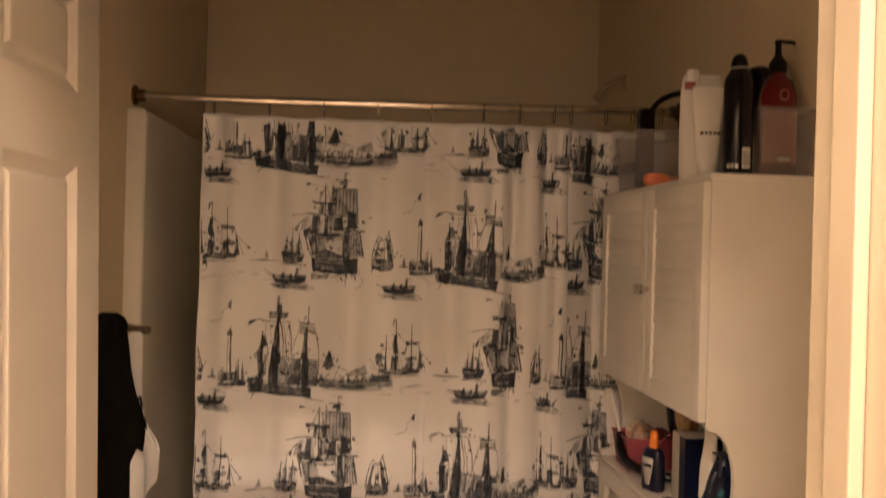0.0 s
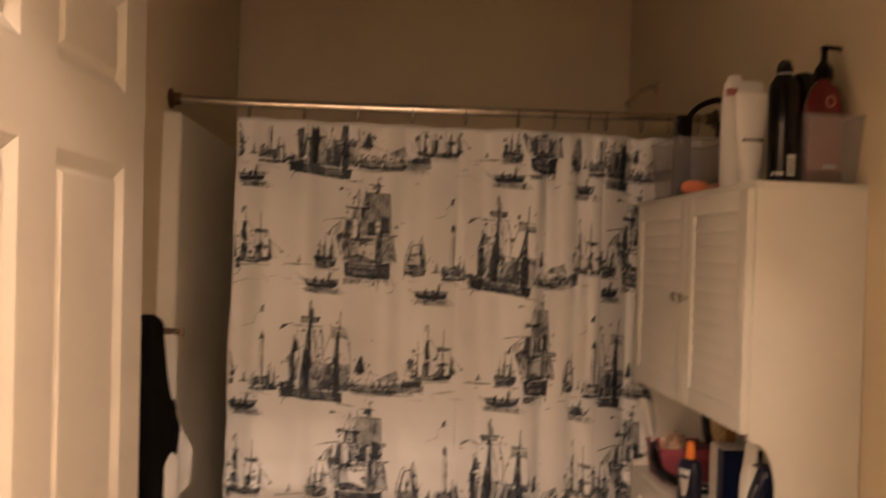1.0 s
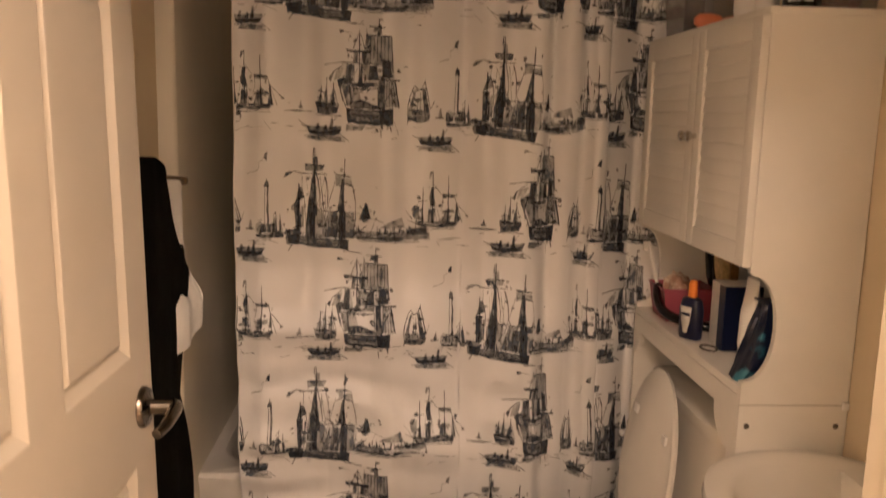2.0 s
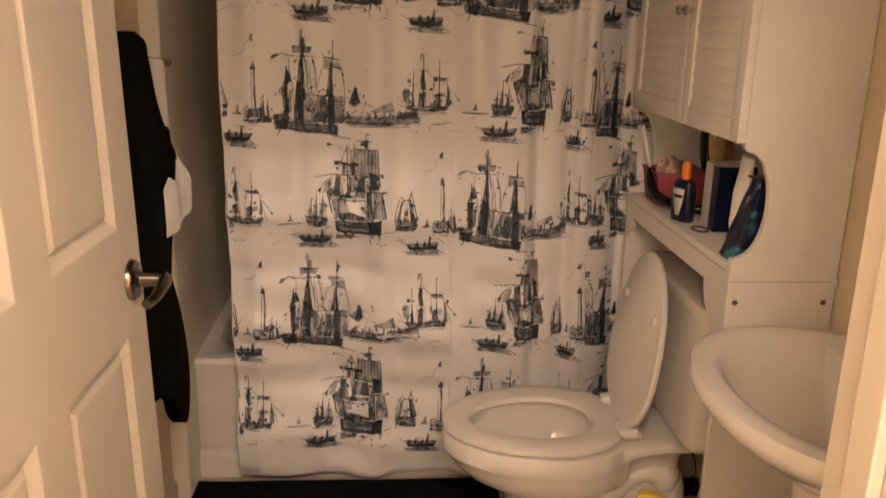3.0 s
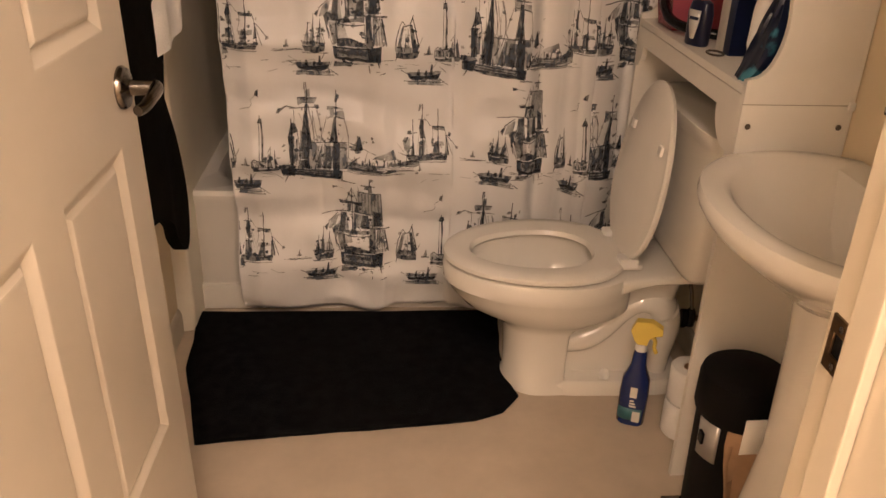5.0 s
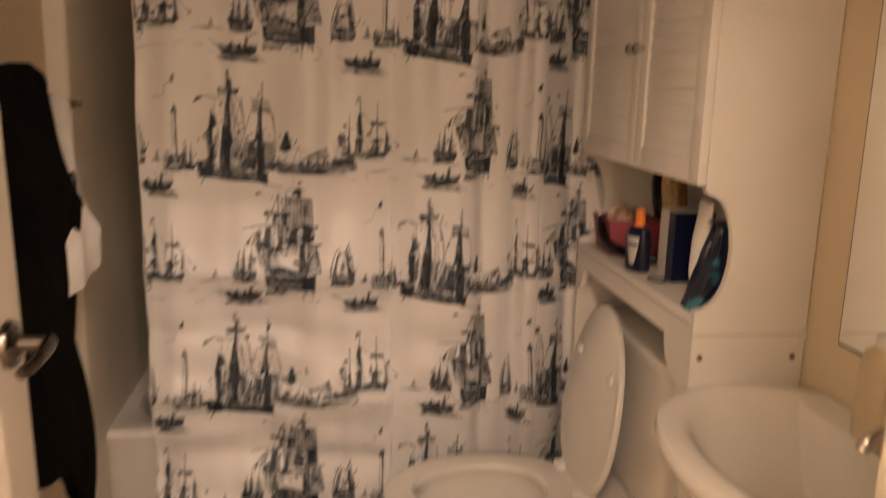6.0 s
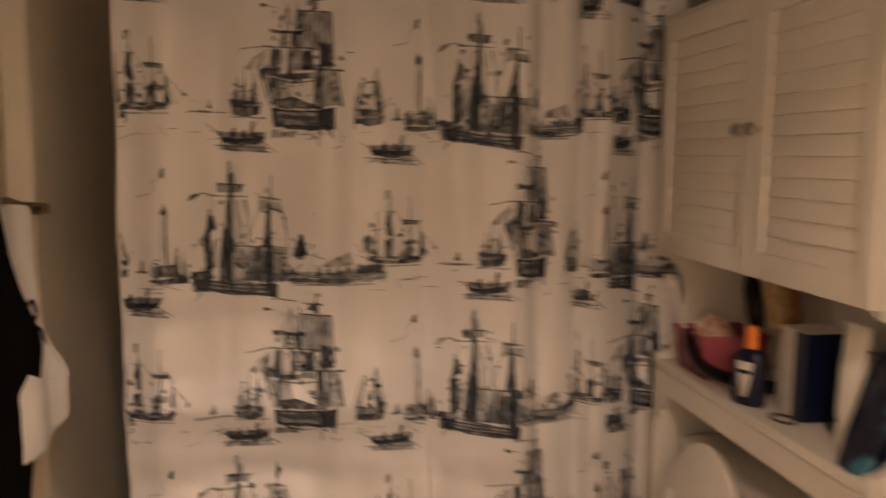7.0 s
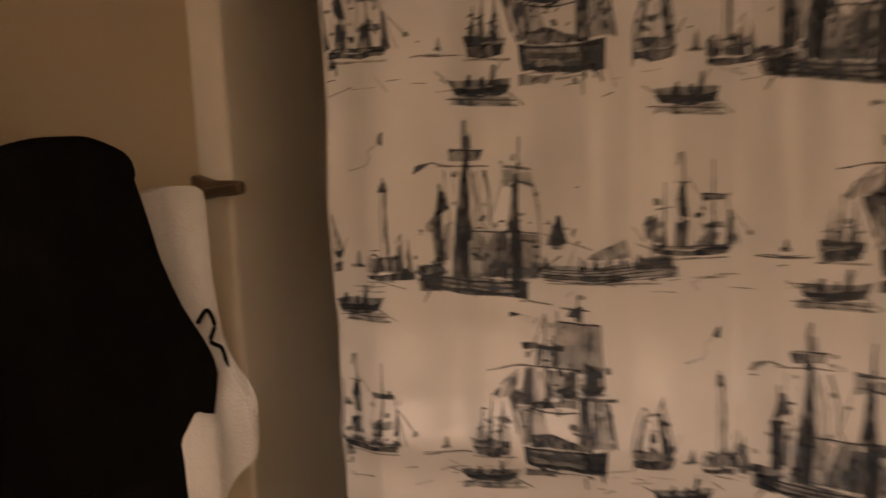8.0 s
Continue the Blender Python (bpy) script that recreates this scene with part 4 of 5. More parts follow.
part("apron", apron(), M_CAB, cab, smooth=False)
part("seam_strip", box(-0.001, -0.0012, 0.937, CD, -0.0002, 0.9385), M_LINE, cab, "fine joint line between upper and lower side")
for x in (0.018, CD - 0.022):
    part("cam_screw", turn(lathe([(0.006, 0), (0.006, 0.001), (0.003, 0.0016)], n=12), pose(x, -0.0003, 0.893, 90, 0, 0)), M_EDGE, cab, "dark screw cover")


part("cam_screw", turn(lathe([(0.006, 0), (0.006, 0.001), (0.003, 0.0016)], n=12), pose(0.02, CW - 0.0152, 1.0, 90, 0, 0)), M_EDGE, cab, "dark screw cover")
clip_bm = box(CD - 0.014, -0.008, 0.928, CD, -0.0004, 0.946, 0.003)
part("wall_clip", clip_bm, M_WHITEP, cab, "small white clip at the back edge")


def louvre_door(y0, y1, knob_side):
    w, z0, z1, st = y1 - y0, 1.220, 1.7045, 0.042
    d = part("door", box(0.0003, y0 + 0.004, z0 + 0.004, 0.004, y1 - 0.004, z1 - 0.004), M_CAB, cab)
    for kind, a in (("stile", (y0, z0, y0 + st, z1)), ("stile", (y1 - st, z0, y1, z1)), ("rail", (y0 + st + 0.0002, z0, y1 - st - 0.0002, z0 + 0.045)), ("rail", (y0 + st + 0.0002, z1 - 0.045, y1 - st - 0.0002, z1))):
        part(kind, box(-0.017, a[0], a[1], -0.0002, a[2], a[3], 0.0022), M_CAB, d)
    n = 12
    pitch = (z1 - z0 - 0.09) / n
    for k in range(n):
        z = z0 + 0.045 + pitch * (k + 0.5)
        slat = box(-0.003, y0 + st - 0.003, -pitch * 0.62, 0.003, y1 - st + 0.003, pitch * 0.62, 0.002)
        part("slat", turn(slat, pose(-0.0075, 0, z, 0, 8, 0)), M_CAB, d)
    ky = y0 + 0.02 if knob_side < 0 else y1 - 0.02
    part("knob", turn(lathe([(0.006, 0), (0.0055, 0.008), (0.011, 0.014), (0.012, 0.020), (0.008, 0.025)], n=16), pose(-0.017, ky, 1.47, 0, -90, 0)), M_CHROME, d, "small round chrome knob")


mid = 1.710 - CY0
louvre_door(0.002, mid - 0.001, 1)
louvre_door(mid + 0.001, CW - 0.030, -1)

# ---- toilet: axis along x, front towards -x ----
TYC = 1.825
toilet = thing("toilet", (0.60, TYC, 0), "white two-piece porcelain toilet with lid raised", "toilet")


def egg(z, xf, xb, hw, n=40, sq=2.2):
    """An egg-shaped ring; xf front, xb back."""
    cx = xb - (xb - xf) * 0.42
    out = []
    for i in range(n):
        a = 2 * math.pi * i / n
        c, s = math.cos(a), math.sin(a)
        rx = (xb - cx) if c > 0 else (cx - xf)
        p = sq if c > 0 else 2.0
        out.append(Vector((cx + rx * math.copysign(abs(c) ** (2 / p), c), hw * math.copysign(abs(s) ** (2 / p), s), z)))
    return out


bowl = loft([egg(0.0, -0.178, -0.006, 0.110, sq=16), egg(0.018, -0.178, -0.006, 0.110, sq=16), egg(0.03, -0.172, -0.008, 0.104, sq=16), egg(0.10, -0.174, -0.010, 0.101, sq=16), egg(0.19, -0.182, -0.006, 0.103, sq=16), egg(0.207, -0.196, 0.02, 0.110, sq=5),
             egg(0.228, -0.235, 0.10, 0.130), egg(0.262, -0.298, 0.165, 0.162), egg(0.30, -0.332, 0.165, 0.180), egg(0.325, -0.345, 0.165, 0.187), egg(0.332, -0.353, 0.165, 0.192), egg(0.372, -0.356, 0.165, 0.194), egg(0.382, -0.350, 0.165, 0.190),
             egg(0.385, -0.33, 0.155, 0.175), egg(0.385, -0.285, 0.10, 0.130), egg(0.35, -0.292, 0.10, 0.135), egg(0.29, -0.25, 0.07, 0.105), egg(0.24, -0.18, 0.02, 0.07)])
part("bowl", bowl, M_PORC, toilet)
part("water", loft([egg(0.253, -0.185, 0.022, 0.072), egg(0.256, -0.185, 0.022, 0.072)]), M_WATER, toilet)
trap = spline([(-0.05, 0, 0.15), (0.03, 0, 0.155), (0.09, 0, 0.185), (0.145, 0, 0.235), (0.195, 0, 0.265), (0.245, 0, 0.255), (0.272, 0, 0.20), (0.268, 0, 0.11), (0.262, 0, 0.02)], 7)
trap_bm = tube(trap, 0.047, 24, taper=[1.0 + 0.10 * math.sin(i * 0.2) for i in range(len(trap))])
bmesh.ops.scale(trap_bm, vec=(1, 1.75, 1), verts=trap_bm.verts)
part("trapway", trap_bm, M_PORC, toilet)
part("web", loft([circ(x, 0, z, rx, ry, 28, 4) for x, z, rx, ry in ((0.13, 0.03, 0.17, 0.060), (0.13, 0.12, 0.165, 0.056), (0.16, 0.20, 0.13, 0.060), (0.20, 0.30, 0.095, 0.070), (0.21, 0.352, 0.095, 0.085))]), M_PORC, toilet)
part("foot", loft([circ(0.135, 0, z, rx, ry, 32, 5) for z, rx, ry in ((0, 0.205, 0.114), (0.032, 0.205, 0.114), (0.044, 0.197, 0.106), (0.048, 0.10, 0.06))]), M_PORC, toilet)
for y in (-0.088, 0.088):
    part("bolt_cap", lathe([(0.014, 0), (0.014, 0.012), (0.010, 0.022), (0.004, 0.026)], (0.105, y, 0.046), 16), M_WHITEP, toilet)


def deck():
    """The shelf behind the bowl that carries the tank; it narrows and thins towards the wall."""
    rings = []
    for x, hw, zb in ((0.104, 0.150, 0.333), (0.15, 0.136, 0.344), (0.20, 0.126, 0.352), (0.30, 0.122, 0.354), (0.405, 0.118, 0.354)):
        zc, hh = (zb + 0.386) / 2, (0.386 - zb) / 2
        rings.append([Vector((x, p.x, zc + p.y)) for p in circ(0, 0, 0, hw, hh, 32, 4.5)])
    return loft(rings)


part("deck", deck(), M_PORC, toilet)


def seat_ring():
    z = 0.392
    return loft([egg(z, -0.352, 0.135, 0.19), egg(z + 0.004, -0.356, 0.138, 0.194), egg(z + 0.014, -0.354, 0.137, 0.193), egg(z + 0.021, -0.342, 0.13, 0.184), egg(z + 0.022, -0.320, 0.09, 0.160), egg(z + 0.016, -0.285, 0.055, 0.118),
                 egg(z + 0.004, -0.277, 0.048, 0.112), egg(z, -0.280, 0.052, 0.115), egg(z, -0.352, 0.135, 0.19)], cap0=False, cap1=False)


part("seat", seat_ring(), M_SEAT, toilet)
part("seat_back", box(0.075, -0.105, 0.393, 0.165, 0.105, 0.410, 0.008), M_SEAT, toilet)
# raised lid
lid = loft([egg(0.0, -0.455, 0.005, 0.183), egg(0.005, -0.462, 0.01, 0.189), egg(0.013, -0.46, 0.01, 0.188), egg(0.018, -0.44, 0.0, 0.172)])
lid_ob = part("lid", turn(lid, pose(0.120, 0, 0.412, 0, 97.5, 0)), M_SEAT, toilet)
for y in (-0.115, 0.115):
    part("bumper", turn(box(-0.33, y - 0.012, -0.008, -0.305, y + 0.012, 0.0, 0.003), pose(0.120, 0, 0.412, 0, 97.5, 0)), M_WHITEP, lid_ob)
    part("hinge", box(0.100, y * 0.75 - 0.022, 0.40, 0.150, y * 0.75 + 0.022, 0.426, 0.007), M_WHITEP, toilet)
part("tank", loft([circ(0.325, 0, z, rx, ry, 40, 6) for z, rx, ry in ((0.3875, 0.060, 0.165), (0.398, 0.074, 0.192), (0.42, 0.083, 0.212), (0.45, 0.086, 0.222), (0.60, 0.089, 0.238), (0.765, 0.091, 0.25))]), M_PORC, toilet)
part("tank_lid", loft([circ(0.322, 0, z, rx, ry, 40, 6) for z, rx, ry in ((0.766, 0.096, 0.258), (0.785, 0.099, 0.261), (0.80, 0.098, 0.26), (0.806, 0.088, 0.25))]), M_PORC, toilet)

# ---- pedestal sink ----
sink = thing("pedestal_sink", (0.874, 1.078, 0.024), "white porcelain pedestal sink with an oval basin", "sink")


def basin_ring(z, ax, ay, flat=0.143):
    return [Vector((min(p.x, flat), p.y, p.z)) for p in circ(0, 0, z, ax, ay, 64, 2.15)]


basin = loft([basin_ring(0.645, 0.062, 0.070), basin_ring(0.672, 0.095, 0.108), basin_ring(0.710, 0.145, 0.176), basin_ring(0.745, 0.190, 0.242), basin_ring(0.772, 0.222, 0.284), basin_ring(0.79, 0.234, 0.300), basin_ring(0.806, 0.238, 0.305), basin_ring(0.82, 0.234, 0.301),
              basin_ring(0.825, 0.222, 0.29), basin_ring(0.823, 0.198, 0.262, 0.11), basin_ring(0.814, 0.182, 0.244, 0.09), basin_ring(0.77, 0.160, 0.212, 0.08), basin_ring(0.72, 0.12, 0.16, 0.06), basin_ring(0.695, 0.05, 0.06, 0.03)])
part("basin", basin, M_PORC, sink)
part("pedestal", loft([circ(0.025, 0, z, rx, ry, 32, 2.6) for z, rx, ry in ((-0.024, 0.10, 0.12), (0.01, 0.10, 0.12), (0.04, 0.085, 0.10), (0.3, 0.060, 0.064), (0.55, 0.064, 0.068), (0.63, 0.070, 0.075), (0.665, 0.078, 0.086))]), M_PORC, sink)
part("drain", lathe([(0.021, 0.6955), (0.021, 0.6985), (0.014, 0.699), (0.012, 0.697)], n=20), M_CHROME, sink)
tap = part("tap_body", loft([circ(0.115, -0.07, z, rx, ry, 28, 3) for z, rx, ry in ((0.8225, 0.026, 0.030), (0.835, 0.026, 0.030), (0.842, 0.020, 0.022), (0.885, 0.018, 0.018))]), M_CHROME, sink)
part("spout", tube(spline([(0.112, -0.07, 0.862), (0.085, -0.07, 0.885), (0.05, -0.07, 0.888), (0.022, -0.07, 0.875), (0.012, -0.07, 0.858)]), 0.011, 12), M_CHROME, tap)
part("tap_lever", tube(spline([(0.115, -0.07, 0.884), (0.118, -0.07, 0.905), (0.10, -0.07, 0.922), (0.07, -0.07, 0.93)]), 0.008, 10), M_CHROME, tap)

# mirror over the sink
mirror = thing("wall_mirror", (XR, 0.97, 0.955), "frameless rectangular mirror on the wall over the sink", "mirror")
part("backing", box(-0.0068, -0.307, -0.003, -0.0005, 0.307, 0.843, 0.001), M_EDGE, mirror)
part("glass", box(-0.0095, -0.3015, 0.003, -0.0070, 0.3015, 0.837, 0.0010, seg=1), M_MIRROR, mirror, smooth=False)

soap = thing("soap_bottle", (0.974, 1.105, 0.8495), "tall cream plastic soap bottle standing on the sink", "bottle")
part("bottle", loft([circ(0, 0, z, rx, ry, 28, 3) for z, rx, ry in ((0, 0.024, 0.030), (0.005, 0.027, 0.033), (0.12, 0.027, 0.033), (0.145, 0.022, 0.026), (0.155, 0.012, 0.012))]), M_CREAM, soap)
part("cap", lathe([(0.013, 0.1555), (0.013, 0.175), (0.010, 0.178)], n=20), M_WHITEP, soap)

# ---- bath mat ----
def mat_outline(o):
    base = [(-0.505, 2.17), (-0.485, 1.86), (-0.39, 1.525), (0.33, 1.60), (0.41, 1.635), (0.462, 1.705), (0.43, 1.81), (0.455, 2.17)]
    c = Vector((0.0, 1.87, 0))
    pts = [Vector((x, y, 0)) for x, y in base]
    fine = []
    for a, b in zip(pts, pts[1:] + pts[:1]):
        for k in range(10):
            q = a.lerp(b, k / 10)
            q += Vector((noise.noise(q * 9) * 0.006, noise.noise(q * 9 + Vector((3, 1, 0))) * 0.006, 0))
            fine.append(q + (c - q).normalized() * o)
    return fine


def ring_at(o, z):
    return [Vector((p.x, p.y, z)) for p in mat_outline(o)]


bmat = loft([ring_at(0.004, 0.001), ring_at(0, 0.006), ring_at(0.002, 0.013), ring_at(0.012, 0.018), ring_at(0.03, 0.019), ring_at(0.2, 0.019)])
mat_ob = tagged(link("bath_mat", bmat, M_MAT, None, "", True), "black shaggy bath mat lying before the tub", "bath mat")

# ---- towels on the wall bar ----
BAR_Z, BAR_X = 1.315, -0.452
bar = thing("towel_bar", (XL, 1.40, BAR_Z), "dull metal towel bar on the side wall", "towel bar")
part("rail", tube([(0.066, 0, 0), (0.066, 0.65, 0)], 0.008, 12), M_BRONZE, bar)
for y in (0.0, 0.65):
    post = loft([[Vector((x, y + sy * w, sz * h)) for sy, sz in ((-1, -1), (1, -1), (1, 1), (-1, 1))] for x, w, h in ((0.0005, 0.016, 0.022), (0.012, 0.014, 0.018), (0.03, 0.011, 0.012), (0.066, 0.012, 0.011), (0.078, 0.010, 0.009))])
    bmesh.ops.bevel(post, geom=post.edges[:], offset=0.0025, segments=2, affect="EDGES")
    part("post", post, M_BRONZE, bar)


def draped(outline, x, thick, amp, seed, freq=9.0, swing=0.0):
    """A hanging cloth from its outline (y, z), with hanging folds and a soft rim."""
    pts = spline([Vector((0, y, z)) for y, z in outline] + [Vector((0, *outline[0]))], 4)[:-1]
    fine = []
    for a, b in zip(pts, pts[1:] + pts[:1]):
        n = max(2, int((b - a).length / 0.02))
        fine += [a.lerp(b, k / n) for k in range(n)]
    bm = bmesh.new()
    face = bm.faces.new([bm.verts.new(p) for p in fine])
    bmesh.ops.triangulate(bm, faces=[face])
    for _ in range(3):
        long_edges = [e for e in bm.edges if e.calc_length() > 0.035]
        bmesh.ops.subdivide_edges(bm, edges=long_edges, cuts=1)
        bmesh.ops.triangulate(bm, faces=[f for f in bm.faces if len(f.verts) > 3])
    res = bmesh.ops.extrude_face_region(bm, geom=bm.faces[:])
    back = {g for g in res["geom"] if isinstance(g, bmesh.types.BMVert)}
    for v in bm.verts:
        w = amp * (math.sin((v.co.y + 0.12 * v.co.z) * 2 * math.pi * freq + seed) * 0.6 + noise.noise(Vector((seed, v.co.y * 9, v.co.z * 4))))
        t = min(1, max(0, (1.13 - v.co.z) / 0.09))
        v.co.x = x + w + swing * t * t * (3 - 2 * t) * min(1, max(0, (v.co.y - 1.65) / 0.10)) + (thick if v in back else 0)
    return bm

BLACK_OUT = [(1.42, 1.335), (1.43, 1.375), (1.50, 1.398), (1.58, 1.402), (1.645, 1.385), (1.66, 1.36), (1.645, 1.345), (1.68, 1.29), (1.72, 1.215), (1.79, 1.105),
             (1.735, 1.087), (1.69, 1.06), (1.672, 1.01), (1.69, 0.93), (1.725, 0.84), (1.765, 0.74), (1.80, 0.62), (1.80, 0.53), (1.765, 0.435), (1.70, 0.50), (1.60, 0.59), (1.45, 0.66), (1.41, 1.0)]
WHITE_OUT = [(1.64, 1.337), (1.82, 1.336), (1.842, 1.29), (1.848, 1.215), (1.862, 1.125), (1.866, 1.04), (1.862, 0.982), (1.858, 0.970), (1.846, 0.964), (1.80, 0.955), (1.73, 0.942), (1.665, 0.936), (1.64, 1.06), (1.635, 1.2)]
towel_w = link("white_towel", draped(WHITE_OUT, -0.446, 0.012, 0.010, 2.0, 8, 0.036), M_WHITEC, None, "", True)
tagged(towel_w, "white terry towel with a black embroidered mark hanging from the bar", "towel")
mark = spline([(-0.428, 1.795, 1.168), (-0.427, 1.82, 1.178), (-0.426, 1.836, 1.155), (-0.424, 1.818, 1.138), (-0.420, 1.84, 1.122), (-0.416, 1.843, 1.09), (-0.412, 1.826, 1.076)], 6)
part("embroidery", tube(mark, 0.0028, 8), M_BLACKC, towel_w, "black embroidered curl")
towel_b = link("black_towel", draped(BLACK_OUT, -0.440, 0.030, 0.008, 5.0, 5), M_BLACKC, None, "", True)
tagged(towel_b, "black bath towel bunched over the towel bar", "towel")




# ---- on the floor by the toilet ----
spray = thing("spray_bottle", (0.748, 1.60, 0), "blue cleaner spray bottle with a yellow trigger on the floor", "spray bottle")
body = loft([circ(0, 0, z, rx, ry, 28, 2.8) for z, rx, ry in ((0, 0.036, 0.024), (0.006, 0.040, 0.027), (0.09, 0.041, 0.028), (0.13, 0.038, 0.026), (0.155, 0.026, 0.021), (0.172, 0.021, 0.018), (0.20, 0.019, 0.017), (0.212, 0.015, 0.014))])
part("bottle", body, M_BLUE, spray)
part("label", loft([circ(0, 0, z, 0.0412, 0.0282, 28, 2.8)[16:25] for z in (0.018, 0.052)], close=False, cap0=False, cap1=False), M_TEAL, spray, "printed blue label", solid=0.0006)
part("code_patch", box(0.004, -0.0300, 0.016, 0.026, -0.0285, 0.046, 0.0004, seg=1), M_LABEL, spray, "pale printed patch")
part("badge", box(-0.010, -0.0298, 0.085, 0.010, -0.0280, 0.115, 0.0006, seg=1), M_LABEL, spray, "pale round badge")
for k in range(3):
    part("text_bar", box(-0.008, -0.0300, 0.058 + 0.008 * k, 0.012 - 0.004 * k, -0.0286, 0.062 + 0.008 * k), M_WHITEP, spray)
part("collar", lathe([(0.017, 0.210), (0.017, 0.222), (0.0145, 0.228)], n=20), M_WHITEP, spray)
head_bm = loft([[Vector((x, y * w, z)) for x, z in ((-0.052, 0.262), (-0.050, 0.278), (-0.02, 0.292), (0.022, 0.288), (0.034, 0.262), (0.022, 0.238), (0.012, 0.228), (-0.014, 0.228), (-0.018, 0.245), (-0.03, 0.256))] for y, w in ((-1, 0.010), (-1, 0.0125), (1, 0.0125), (1, 0.010))])
part("trigger_head", turn(head_bm, pose(0, 0, 0, 0, 0, 180)), M_YELLOW, spray)
part("trigger", turn(tube(spline([(-0.022, 0, 0.254), (-0.034, 0, 0.24), (-0.034, 0, 0.222), (-0.042, 0, 0.208)]), 0.0055), pose(0, 0, 0, 0, 0, 180)), M_YELLOW, spray)
spray.rotation_euler, spray.scale = (0, 0, radians(-22)), (0.92, 0.92, 1.08)

for k, (x, y, z, name) in enumerate(((0.872, 1.555, 0, "a"), (0.874, 1.556, 0.102, "b"))):
    roll_ob = thing("toilet_roll", (x, y, z), "white toilet paper roll standing on end" if k == 0 else "white toilet paper roll stacked on another", "toilet roll", "spare toilet rolls")
    part("paper", loft([circ(0, 0, zz, r, n=28) for r, zz in ((0.05, 0), (0.053, 0.004), (0.053, 0.096), (0.05, 0.10), (0.024, 0.10), (0.022, 0.098), (0.022, 0.02))]), M_WHITEC, roll_ob)
    part("core", lathe([(0.0218, 0.018), (0.0218, 0.097), (0.0205, 0.097), (0.0205, 0.02)], n=20), M_CARD, roll_ob)

valve = thing("shutoff_valve", (XR, 1.80, 0.20), "dark water shutoff valve with hose behind the toilet", "valve")
part("stub", tube([(-0.004, 0, 0), (-0.07, 0, 0)], 0.009), M_BRASSY, valve)
part("body", lathe([(0.014, -0.022), (0.016, 0), (0.012, 0.025), (0.010, 0.03)], (-0.07, 0, 0), 16), M_BLACKP, valve)
part("handle", turn(loft([circ(0, 0, z, 0.030, 0.017, 20) for z in (0, 0.014)]), pose(-0.084, 0, 0, 0, -90, 0)), M_BLACKP, valve)
part("hose", tube(spline([(-0.07, 0, 0.03), (-0.075, 0.01, 0.08), (-0.09, 0.02, 0.14), (-0.095, 0.02, 0.186)]), 0.006), M_NICKEL, valve)

# black step bin between the cabinet leg and the sink
binny = thing("step_bin", (0.862, 1.262, 0), "small black plastic pedal bin with a rounded lid", "waste bin")
part("body", lathe([(0.082, 0), (0.088, 0.008), (0.094, 0.30), (0.097, 0.315)], n=36), M_BINK, binny)
part("lid", lathe([(0.101, 0.316), (0.103, 0.325), (0.102, 0.40), (0.098, 0.415), (0.085, 0.424), (0.0, 0.427)], n=36), M_BINK, binny, "matt black domed lid")
part("pedal", box(-0.135, -0.03, 0.012, -0.082, 0.03, 0.026, 0.006), M_NICKEL, binny)
tag_bm = loft([[Vector((0.0955 * math.cos(a) * s, 0.0955 * math.sin(a) * s, z)) for a in [math.radians(188 + 6 * k) for k in range(7)]] for z, s in ((0.205, 0.965), (0.31, 1.005))], close=False, cap0=False, cap1=False)
part("sticker", tag_bm, M_SILVER, binny, "silver printed sticker", solid=0.0008)
part("sticker_bar", box(-0.099, -0.046, 0.25, -0.0925, -0.026, 0.28, 0.001), M_BLACKP, binny)

carton = thing("crumpled_carton", (0.852, 1.135, 0.0), "brown cardboard scrap with white paper leaning on the bin", "cardboard")
flap = bmesh.new()
grid = [[Vector((x, 0.02 * math.sin(x * 60 + z * 20) + 0.015 * (z - 0.1), z)) for x in np.linspace(-0.065, 0.065, 8)] for z in np.linspace(0.0, 0.30, 8)]
part("card", loft(grid, close=False, cap0=False, cap1=False, bm=flap), M_CARD, carton, solid=0.003)
sheet = [[Vector((x, -0.022 + 0.1 * (0.30 - z) * 0.2, z)) for x in (-0.06, -0.02, 0.05)] for z in (0.26, 0.30, 0.34)]
part("paper", loft(sheet, close=False, cap0=False, cap1=False), M_WHITEP, carton, "white paper scrap", solid=0.0012)
carton.rotation_euler = (radians(-8), radians(6), radians(10))

binny.scale = (0.95, 0.95, 0.93)

# ---- on the cabinet's open shelf ----
SZ = 0.9735
basket = thing("pink_basket", (0.878, 1.985, SZ), "pink translucent plastic basket with small toiletries", "basket")


def tray(w, d, h, t=0.002, flare=0.012):
    return loft([[Vector((sx * (w / 2 + f), sy * (d / 2 + f), z)) for sx, sy in ((-1, -1), (1, -1), (1, 1), (-1, 1))] for f, z in ((0, 0), (flare, h), (flare - t, h), (-t, t))])


